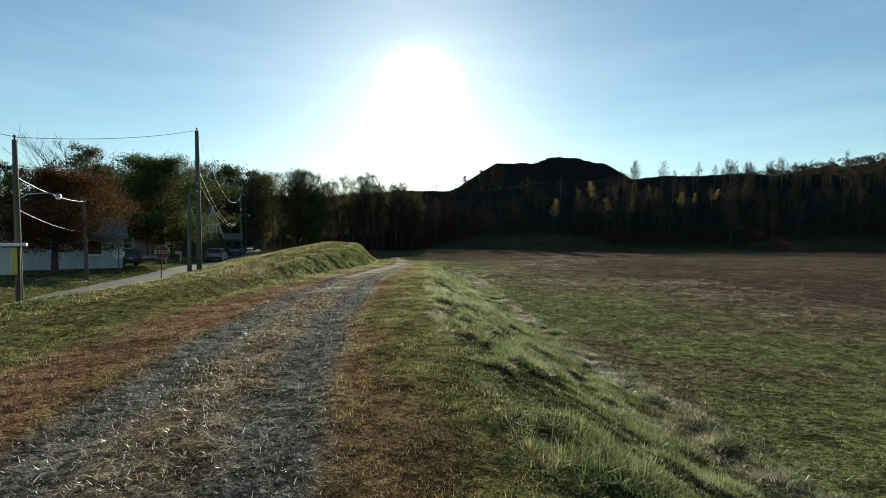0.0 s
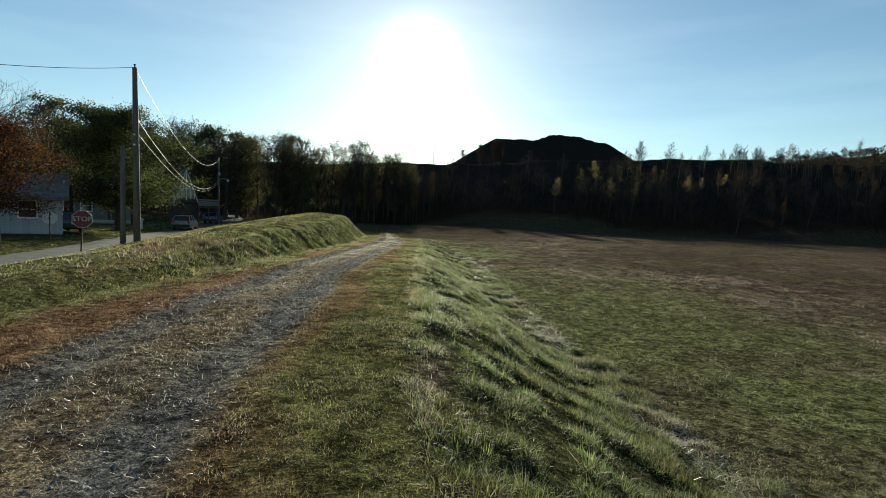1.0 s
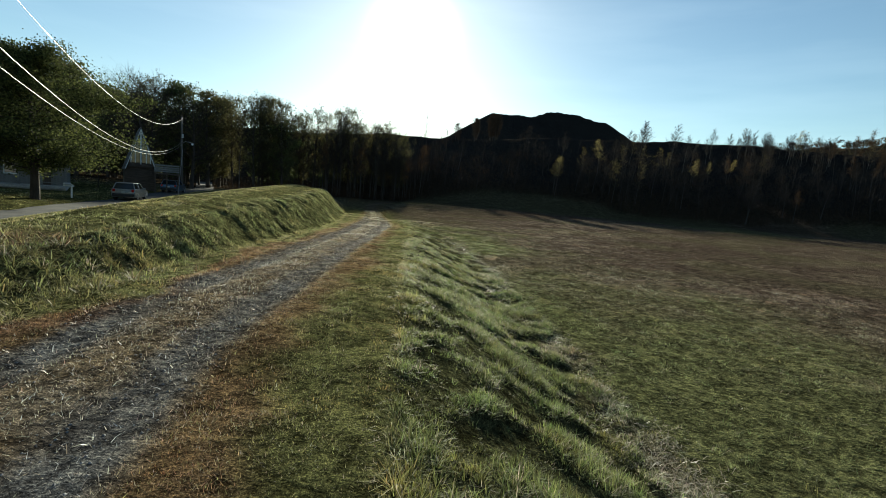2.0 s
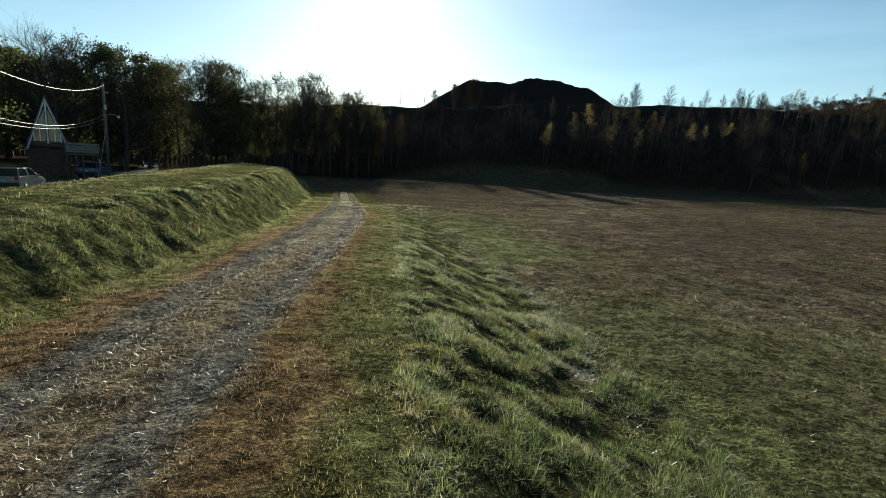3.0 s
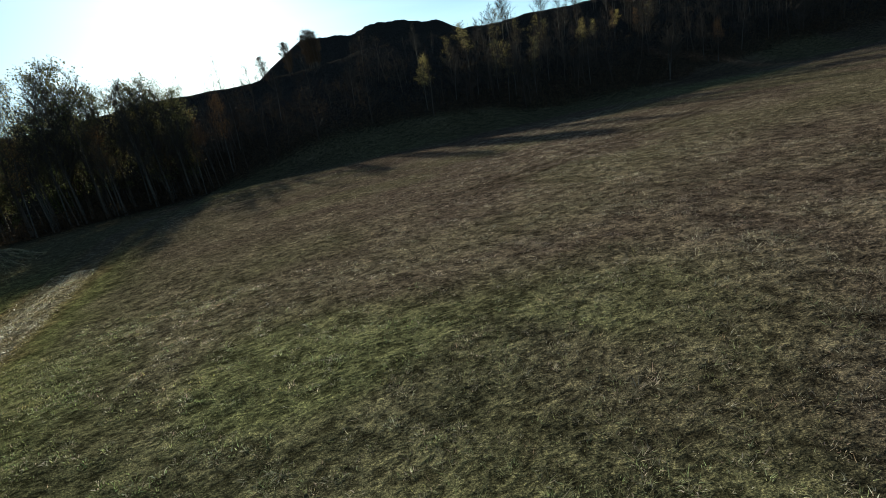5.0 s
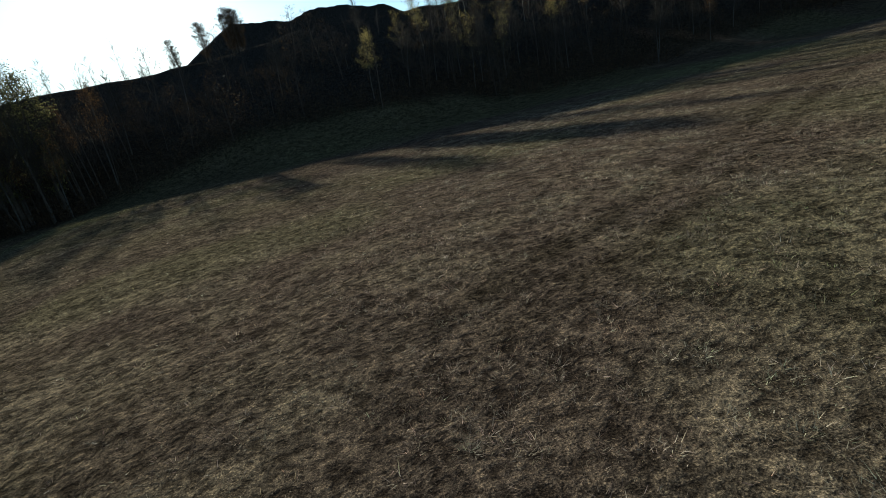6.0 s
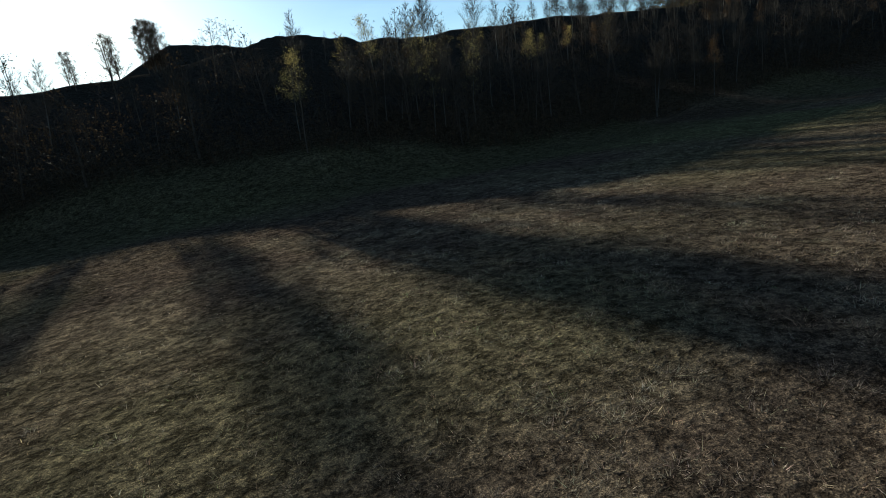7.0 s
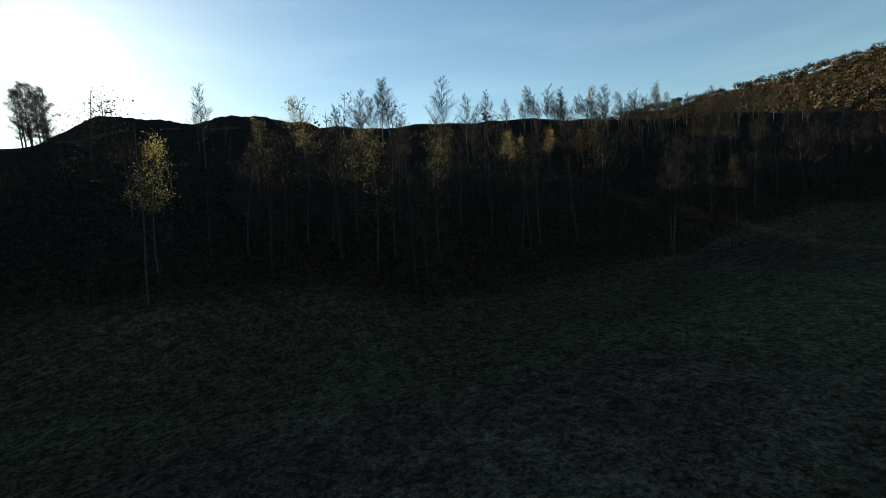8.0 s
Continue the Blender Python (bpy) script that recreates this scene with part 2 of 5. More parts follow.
def hashed(ix, iy, seed):
    v = np.sin(ix * 127.1 + iy * 311.7 + seed * 74.7) * 43758.5453
    return v - np.floor(v)


def vnoise(x, y, size, seed=0):
    """Smooth value noise between 0 and 1, with lumps of that size in metres."""
    x, y = np.asarray(x, float) / size, np.asarray(y, float) / size
    ix, iy = np.floor(x), np.floor(y)
    fx, fy = x - ix, y - iy
    fx, fy = fx * fx * (3 - 2 * fx), fy * fy * (3 - 2 * fy)
    a, b = hashed(ix, iy, seed), hashed(ix + 1, iy, seed)
    c, d = hashed(ix, iy + 1, seed), hashed(ix + 1, iy + 1, seed)
    return (a * (1 - fx) + b * fx) * (1 - fy) + (c * (1 - fx) + d * fx) * fy


def smooth(v, a, b):
    t = np.clip((v - a) / (b - a), 0, 1)
    return t * t * (3 - 2 * t)


def hills(x, y):
    best = np.full(np.shape(x), -50.0)
    for line, fall in RIDGES:
        for (x0, y0, z0), (x1, y1, z1) in zip(line[:-1], line[1:]):
            dx, dy = x1 - x0, y1 - y0
            s = np.clip(((x - x0) * dx + (y - y0) * dy) / (dx * dx + dy * dy), 0, 1)
            d = np.hypot(x - x0 - s * dx, y - y0 - s * dy)
            best = np.maximum(best, z0 + s * (z1 - z0) - fall * np.maximum(d - 3, 0))
    return best


def hummocks(x, y):
    """Tussock lumps a step across, between 0 and 1."""
    return smooth(vnoise(0.8 * x + 0.6 * y, 0.8 * y - 0.6 * x, 0.5, 3) * 0.5 + vnoise(x, y, 0.33, 4) * 0.5, 0.15, 0.85)


def land(x, y):
    """Height of the ground."""
    x, y = np.asarray(x, float), np.asarray(y, float)
    tz, fz = lerp(y, TRACK_Z), lerp(y, FIELD_Z)
    s, d = lerp(y, STRIP_EDGE), lerp(y, BANK_FOOT)
    z = tz + (fz - tz) * smooth(x, s - 0.2, d + 0.1)
    foot, cx, cz = lerp(y, MOUND_FOOT), lerp(y, CREST_X), lerp(y, CREST_Z)
    h = (foot + 0.2 - x) / (foot + 0.2 - cx)
    rise = 0.86 * smooth(h, 0.0, 0.45) + 0.14 * smooth(h, 0.35, 1.0)
    z = np.where(x < foot + 0.3, tz + (np.maximum(cz, tz) - tz) * rise, z)
    rr = lerp(y, ROAD_RIGHT)
    fallen = np.clip((cx - 0.8 - x) / np.maximum(cx - rr - 1.0, 1.0), 0, 1)
    z = np.where(x < cx, np.maximum(cz, tz) * (1 - fallen) + lerp(y, ROAD_Z) * fallen, z)
    z = z + 0.16 * smooth(x, rr + 0.2, rr + 1.0) * (1 - smooth(x, rr + 2.0, rr + 5.0)) * (y > -20) * (x < cx)
    rl = lerp(y, ROAD_LEFT)
    z = z + np.where(x < rl, 0.25 * smooth(-x, -rl, -rl + 3) + 0.012 * np.maximum(rl - x - 6, 0), 0)
    # ruts and unevenness
    tl, tr = lerp(y, TRACK_LEFT), lerp(y, TRACK_RIGHT)
    u = (x - tl) / (tr - tl)
    z = z - 0.05 * (np.exp(-(((u - 0.2) / 0.13) ** 2)) + np.exp(-(((u - 0.8) / 0.13) ** 2)))
    on_road = (x < rr + 0.4) & (x > rl - 0.4)
    lumps = (vnoise(x, y, 3.1, 1) - 0.5) * 0.1 + (vnoise(x, y, 0.9, 2) - 0.5) * 0.05
    z = z + np.where(on_road, -0.03, lumps)
    bank = smooth(x, s - 0.05, s + 0.5) * (1 - smooth(x, d, d + 1.2))
    slope = smooth(h, 0.03, 0.12) * (1 - smooth(h, 0.5, 0.75)) * (y < 90) * smooth(y, 17, 26)
    z = z + (bank * (1 - 0.75 * smooth(y, 32, 48)) + 1.3 * slope) * (hummocks(x, y) - 0.5) * 0.112
    far = smooth(np.hypot(x, y - 60), 120, 240)
    h = hills(x, y) + (vnoise(x, y, 14, 5) - 0.5) * 0.9 + (vnoise(x, y, 4, 6) - 0.5) * 0.7
    h = h + far * smooth(x, 70, 140) * (vnoise(x, y, 60, 7) - 0.5) * 4
    k = 1.5
    e = np.clip(0.5 + 0.5 * (h - z) / k, 0, 1)
    return z * (1 - e) + h * e + k * e * (1 - e)


SHEET = {}


def on_ground(x, y):
    """Height of the ground's own mesh, between its corners."""
    xs, ys, zz = SHEET["x"], SHEET["y"], SHEET["z"]
    i = np.clip(np.searchsorted(xs, x) - 1, 0, len(xs) - 2)
    j = np.clip(np.searchsorted(ys, y) - 1, 0, len(ys) - 2)
    u, v = (x - xs[i]) / (xs[i + 1] - xs[i]), (y - ys[j]) / (ys[j + 1] - ys[j])
    return (zz[j, i] * (1 - u) + zz[j, i + 1] * u) * (1 - v) + (zz[j + 1, i] * (1 - u) + zz[j + 1, i + 1] * u) * v


def at(x, y):
    return float(on_ground(np.array([float(x)]), np.array([float(y)]))[0])


SOIL = {
    "green": (0.084, 0.089, 0.045), "bank": (0.044, 0.046, 0.025), "lawn": (0.074, 0.077, 0.036), "rust": (0.122, 0.073, 0.05), "field": (0.062, 0.048, 0.041),
    "gravel": (0.086, 0.089, 0.099), "straw": (0.12, 0.1, 0.077), "spoil": (0.022, 0.021, 0.022), "duff_shade": (0.03, 0.024, 0.019), "woods": (0.07, 0.048, 0.03),
}
BLADE = {
    "green": (0.2, 0.222, 0.1), "bank": (0.19, 0.215, 0.08), "lawn": (0.268, 0.254, 0.114), "rust": (0.27, 0.166, 0.108), "field": (0.225, 0.178, 0.144),
    "gravel": (0.33, 0.3, 0.25), "straw": (0.46, 0.4, 0.31), "spoil": (0.1, 0.08, 0.05), "duff_shade": (0.12, 0.085, 0.06), "woods": (0.15, 0.1, 0.05),
}


def ruts(x, y):
    """Two tyre ruts across the field, between 0 and 1."""
    a = math.radians(22)
    s = (x - 7) * math.cos(a) + (y - 67.6) * math.sin(a)
    d = -(x - 7) * math.sin(a) + (y - 67.6) * math.cos(a) + 0.35 * np.sin(s * 0.22) + (vnoise(x, y, 1.2, 33) - 0.5) * 0.25
    both = np.exp(-(((d - 0.6) / 0.2) ** 2)) + np.exp(-(((d + 0.6) / 0.2) ** 2))
    return np.clip(both * smooth(s, -3, 1) * (1 - smooth(s, 24, 36)) * (0.65 + 0.7 * vnoise(x, y, 2.1, 34)), 0, 1)


def cover(x, y):
    """How much of each kind of cover lies at a place: a dict of weights."""
    x, y = np.asarray(x, float), np.asarray(y, float)
    n1, n2, n3 = vnoise(x, y, 5.5, 11), vnoise(x, y, 1.3, 12), vnoise(x, y, 0.45, 13)
    wob = (n1 - 0.5) * 0.5 + (n2 - 0.5) * 0.5 + (n3 - 0.5) * 0.35
    tl, tr, s, d = (lerp(y, q) for q in (TRACK_LEFT, TRACK_RIGHT, STRIP_EDGE, BANK_FOOT))
    w = {k: np.zeros(np.shape(x)) for k in SOIL}
    fade = smooth(y, 44, 66)
    beyond = x - d
    greenf = (1 - smooth(beyond + (n1 - 0.5) * 7 + (n2 - 0.5) * 2, 3.5 - 2.5 * smooth(y, 24, 42), 17 - 8.5 * smooth(y, 24, 42))) * (1 - 0.8 * smooth(y, 50, 70)) * (1 - 0.4 * smooth(vnoise(x, y, 2.8, 25), 0.5, 0.75))
    greenf = np.maximum(greenf, 0.6 * smooth(vnoise(x, y, 16, 21), 0.5, 0.75) * smooth(y, 78, 100))
    greenf = np.maximum(greenf, 0.25 * smooth(n1, 0.5, 0.8))
    w["green"] += greenf
    w["field"] += 1 - greenf
    pale = smooth(vnoise(x, y, 1.1, 22) * 0.45 + vnoise(x, y, 3.0, 26) * 0.25 + vnoise(x, y, 9, 24) * 0.3, 0.5, 0.72) * 0.75
    w["straw"] += pale * (1 - greenf)
    # bank of long grass with matted straw along its foot
    on_bank = smooth(x + wob * 0.4, s - 0.15, s + 0.15) * (1 - smooth(x + wob, d - 0.2, d + 0.7))
    mat = np.exp(-(((x - d - 0.1 + wob * 1.2) / 0.45) ** 2)) * (1 - fade) * (0.5 + n2)

    def put(key, m):
        for k in w:
            w[k] = w[k] * (1 - m)
        w[key] = w[key] + m

    put("bank", on_bank * 0.95 * (1 - 0.6 * smooth(y, 38, 56)))
    put("straw", np.clip(mat, 0, 1) * 0.45 * smooth(vnoise(x, y, 1.5, 23), 0.42, 0.68))
    put("straw", 0.9 * np.exp(-(((x - 1.5 + wob * 0.3) / 0.2) ** 2) - ((y - 12.2) / 1.1) ** 2))
    soft = 0.1 + 0.8 * smooth(y, 26, 46)
    put("lawn", (1 - smooth(x + wob * (0.25 + soft), s - soft, s + soft)) * (x > tl - 30))
    put("rust", (1 - smooth(x + wob * 1.5, tr + 0.15, tr + 0.95)) * (0.66 - 0.35 * smooth(y, 40, 60)))
    u = (x + wob * 0.35 - tl) / (tr - tl)
    inside = smooth(u, -0.03, 0.08) * (1 - smooth(u, 0.93, 1.04))
    put("straw", inside * 0.75 * (1 - 0.6 * fade))
    lanes = np.exp(-(((u - 0.17) / 0.16) ** 4)) + np.exp(-(((u - 0.82) / 0.15) ** 4))
    put("gravel", np.clip(lanes * (1.1 - 0.55 * n2) * (1 - 0.9 * fade) * (1 - 0.45 * smooth(y, 18, 34)), 0, 1) * inside)
    put("gravel", inside * 0.25 * (n3 > 0.55))
    left = smooth(-x + wob * 1.1, -tl - 0.05, -tl + 0.2)
    put("rust", left * (0.7 - 0.5 * smooth(y, 14, 32)))
    put("lawn", smooth(-x + wob * 1.3, -tl + 1.0 - 0.85 * smooth(y, 12, 25), -tl + 2.0 - 1.5 * smooth(y, 12, 25)))
    put("rust", 0.4 * smooth(n1, 0.62, 0.8) * (x < tl - 2.0) * (y < 24) * (x > tl - 9))
    foot, cx = lerp(y, MOUND_FOOT), lerp(y, CREST_X)
    put("green", 0.6 * smooth(-x, -foot - 0.2, -foot + 0.4) * (1 - smooth((foot + 0.2 - x) / (foot + 0.2 - cx), 0.42, 0.6)) * (y > 18) * (y < 90))
    put("duff_shade", ruts(x, y) * 0.85)
    end = smooth(y, 66, 84) * (x < d)
    put("field", end * 0.6)
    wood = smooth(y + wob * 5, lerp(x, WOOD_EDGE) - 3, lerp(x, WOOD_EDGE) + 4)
    # litter colour carried out before the wood's edge as painted shade
    put("duff_shade", 0.55 * smooth(y + wob * 7, lerp(x, WOOD_EDGE) - 17, lerp(x, WOOD_EDGE) - 5))
    put("duff_shade", wood)
    put("rust", 0.8 * np.exp(-(((x - lerp(y, WOOD_PATH) + wob * 0.6) / 0.9) ** 2)) * smooth(y, 97, 102))
    z = hills(x, y)
    put("spoil", smooth(z, 3, 9) * 0.92)
    put("woods", smooth(np.hypot(x - 30, y - 100), 260, 300) * 0.9 * (x > 80))
    return w


def blend(x, y, table, spread=0.0, rng=None):
    w = cover(x, y)
    keys = list(w)
    m = np.stack([w[k] for k in keys], -1)
    m = m / np.maximum(m.sum(-1, keepdims=True), 1e-6)
    cols = np.array([table[k] for k in keys])
    if rng is None:
        return m @ cols
    pick = (m.cumsum(-1) < rng.random(len(m))[:, None]).sum(-1).clip(0, len(keys) - 1)
    return cols[pick] * 0.65 + (m @ cols) * 0.35


# ---- building helpers ----
def mesh_from(name, verts, faces, mat, smooth_faces=False):
    """A mesh from arrays: verts (n, 3), faces (m, 3) or (m, 4)."""
    me = bpy.data.meshes.new(name)
    verts, faces = np.asarray(verts, np.float32), np.asarray(faces, np.int32)
    k = faces.shape[1]
    me.vertices.add(len(verts))
    me.vertices.foreach_set("co", verts.ravel())
    me.loops.add(faces.size)
    me.loops.foreach_set("vertex_index", faces.ravel())
    me.polygons.add(len(faces))
    me.polygons.foreach_set("loop_start", np.arange(0, faces.size, k, dtype=np.int32))
    me.polygons.foreach_set("use_smooth", np.full(len(faces), smooth_faces))
    me.update(calc_edges=True)
    me.materials.append(mat)
    return me


def colours(me, key, rgb):
    a = me.attributes.new(key, "FLOAT_COLOR", "POINT")
    a.data.foreach_set("color", np.concatenate([rgb, np.ones((len(rgb), 1))], 1).astype(np.float32).ravel())


def thing(name, label, category, x=0.0, y=0.0, z=0.0, turn=0.0, group=""):
    ob = new(name)
    ob.matrix_basis = pose(x, y, z, 0, 0, turn)
    return tagged(ob, label, category, group)


def part(name, bm, mat, parent, label="", shade=False):
    me = bpy.data.meshes.new(name)
    bm.to_mesh(me)
    bm.free()
    me.materials.append(mat)
    if shade:
        me.polygons.foreach_set("use_smooth", np.full(len(me.polygons), True))
    ob = new(name, me)
    ob.parent = parent
    return tagged(ob, label)


def shared_part(name, me, parent, label="", m=None):
    ob = new(name, me)
    ob.parent = parent
    if m is not None:
        ob.matrix_basis = m
    return tagged(ob, label)


def box(sx, sy, sz, x=0, y=0, z=0, bevel=0.0, turn=None, bm=None):
    """A bevelled box with its centre at x, y, z."""
    bm = bm or bmesh.new()
    m = Matrix.Translation((x, y, z)) @ (turn or Matrix()) @ Matrix.Diagonal((sx, sy, sz, 1))
    made = bmesh.ops.create_cube(bm, size=1, matrix=m)
    if bevel:
        edges = list({e for v in made["verts"] for e in v.link_edges})
        bmesh.ops.bevel(bm, geom=edges, offset=bevel, segments=2, affect="EDGES", profile=0.5)
    return bm


def tube(points, radii, sides=8, bm=None, cap=True):
    """A tapered tube through the points."""
    bm = bm or bmesh.new()
    points = [Vector(p) for p in points]
    rings = []
    for i, p in enumerate(points):
        way = (points[min(i + 1, len(points) - 1)] - points[max(i - 1, 0)]).normalized()
        a = way.orthogonal().normalized() if abs(way.z) < 0.9 else Vector((1, 0, 0)).cross(way).normalized()
        b = way.cross(a)
        r = radii[i] if isinstance(radii, (list, tuple)) else radii
        rings.append([bm.verts.new(p + (a * math.cos(2 * math.pi * k / sides) + b * math.sin(2 * math.pi * k / sides)) * r) for k in range(sides)])
    for r0, r1 in zip(rings[:-1], rings[1:]):
        for k in range(sides):
            bm.faces.new((r0[k], r0[(k + 1) % sides], r1[(k + 1) % sides], r1[k]))
    if cap:
        bm.faces.new(rings[0][::-1])
        bm.faces.new(rings[-1])
    return bm


def prism(outline, depth, bm=None):
    """An outline (u, z) pushed out by depth along y, centred."""
    bm = bm or bmesh.new()
    front = [bm.verts.new((u, -depth / 2, v)) for u, v in outline]
    back = [bm.verts.new((u, depth / 2, v)) for u, v in outline]
    bm.faces.new(front)
    bm.faces.new(back[::-1])
    n = len(outline)
    for i in range(n):
        bm.faces.new((front[(i + 1) % n], front[i], back[i], back[(i + 1) % n]))
    bmesh.ops.recalc_face_normals(bm, faces=bm.faces)
    return bm


# ---- ground ----
def stretch_axis(pieces):
    out = []
    for a, b, step in pieces:
        out.append(np.arange(a, b, step))
    return np.concatenate(out + [[pieces[-1][1]]])


def build_ground():
    far = np.array([160, 185, 215, 250, 290, 330, 370, 410, 450, 490, 530, 600, 800, 1200, 2000, 3500], float)
    xs = np.concatenate([-far[::-1], stretch_axis([(-120, -46, 2.0), (-46, -15, 0.6), (-15, 8, 0.145), (8, 40, 0.55), (40, 150, 2.0)]), far + 2])
    ys = np.concatenate([-far[::-1], stretch_axis([(-120, -8, 4.0), (-8, 0, 0.4), (0, 58, 0.155), (58, 125, 0.6), (125, 300, 3.0)]), far + 170])
    gx, gy = np.meshgrid(xs, ys)
    x, y = gx.ravel(), gy.ravel()
    nx, ny = len(xs), len(ys)
    i = (np.arange(ny - 1)[:, None] * nx + np.arange(nx - 1)[None, :]).ravel()
    z = land(x, y)
    SHEET.update(x=xs, y=ys, z=z.reshape(ny, nx))
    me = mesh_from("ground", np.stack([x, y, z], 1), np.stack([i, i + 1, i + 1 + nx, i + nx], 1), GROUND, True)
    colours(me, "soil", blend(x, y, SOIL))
    tagged(new("ground", me), "grassy field, earth bank and dark spoil hills", "ground", kind="structure")


def build_road():
    ys = np.concatenate([np.arange(-40, 0, 2.0), np.arange(0, 130, 0.8)])
    us = np.linspace(0, 1, 9)
    gu, gy = np.meshgrid(us, ys)
    wob = (vnoise(gu * 50, gy, 1.6, 31) - 0.5) * 0.35
    rl, rr = lerp(gy, ROAD_LEFT), lerp(gy, ROAD_RIGHT)
    x = rl + (rr - rl) * gu + np.where(gu < 0.01, wob, 0) + np.where(gu > 0.99, wob, 0)
    z = on_ground(x, gy) + 0.04 + 0.06 * (1 - (2 * gu - 1) ** 2)
    v = np.stack([x.ravel(), gy.ravel(), z.ravel()], 1)
    n = len(us)
    i = (np.arange(len(ys) - 1)[:, None] * n + np.arange(n - 1)[None, :]).ravel()
    me = mesh_from("road", v, np.stack([i, i + 1, i + 1 + n, i + n], 1), ASPHALT, True)
    tagged(new("road", me), "narrow worn grey asphalt lane", "road", kind="structure")


build_ground()
build_road()


# ---- trees ----
class Wood:
    """Gathers tapered limbs and leaves of one tree as plain lists."""

    def __init__(self, seed):
        self.rng = random.Random(seed)
        self.v, self.f = [], []
        self.lv, self.lf = [], []
        self.tips = []

    def limb(self, pts, r0, r1, sides):
        base = len(self.v)
        n = len(pts)
        for i, p in enumerate(pts):
            way = (pts[min(i + 1, n - 1)] - pts[max(i - 1, 0)]).normalized()
            a = way.orthogonal().normalized()
            b = way.cross(a)
            r = r0 + (r1 - r0) * i / (n - 1)
            for k in range(sides):
                t = 2 * math.pi * k / sides
                self.v.append(p + (a * math.cos(t) + b * math.sin(t)) * r)
        for i in range(n - 1):
            for k in range(sides):
                q, s = base + i * sides + k, base + i * sides + (k + 1) % sides
                self.f.append((q, s, s + sides, q + sides))

    def ribbon(self, pts, r):
        """A fine twig, too thin to show round."""
        side = (pts[-1] - pts[0]).orthogonal().normalized()
        side.rotate(Matrix.Rotation(self.rng.uniform(0, 6.28), 3, (pts[-1] - pts[0]).normalized()))
        base = len(self.v)
        for i, p in enumerate(pts):
            w = r * (1 - 0.6 * i / (len(pts) - 1))
            self.v += [p - side * w, p + side * w]
        for i in range(len(pts) - 1):
            q = base + 2 * i
            self.f.append((q, q + 1, q + 3, q + 2))

    def grow(self, start, way, length, r, bend, up, steps):
        pts, p, w = [start.copy()], start.copy(), way.normalized()
        for _ in range(steps):
            w = (w + Vector([self.rng.uniform(-bend, bend) for _ in range(3)]) + Vector((0, 0, up))).normalized()
            p = p + w * (length / steps)
            pts.append(p.copy())
        return pts

    def leaf(self, p, size):
        rng = self.rng
        a = Vector([rng.gauss(0, 1) for _ in range(3)]).normalized()
        b = a.orthogonal().normalized()
        c = a.cross(b)
        s = size * rng.uniform(0.6, 1.3)
        i = len(self.lv)
        self.lv += [p - b * s * 0.5, p + c * s * 0.42 + a * s * 0.12, p + b * s * 0.5, p - c * s * 0.42 + a * s * 0.12]
        self.lf.append((i, i + 1, i + 2, i + 3))


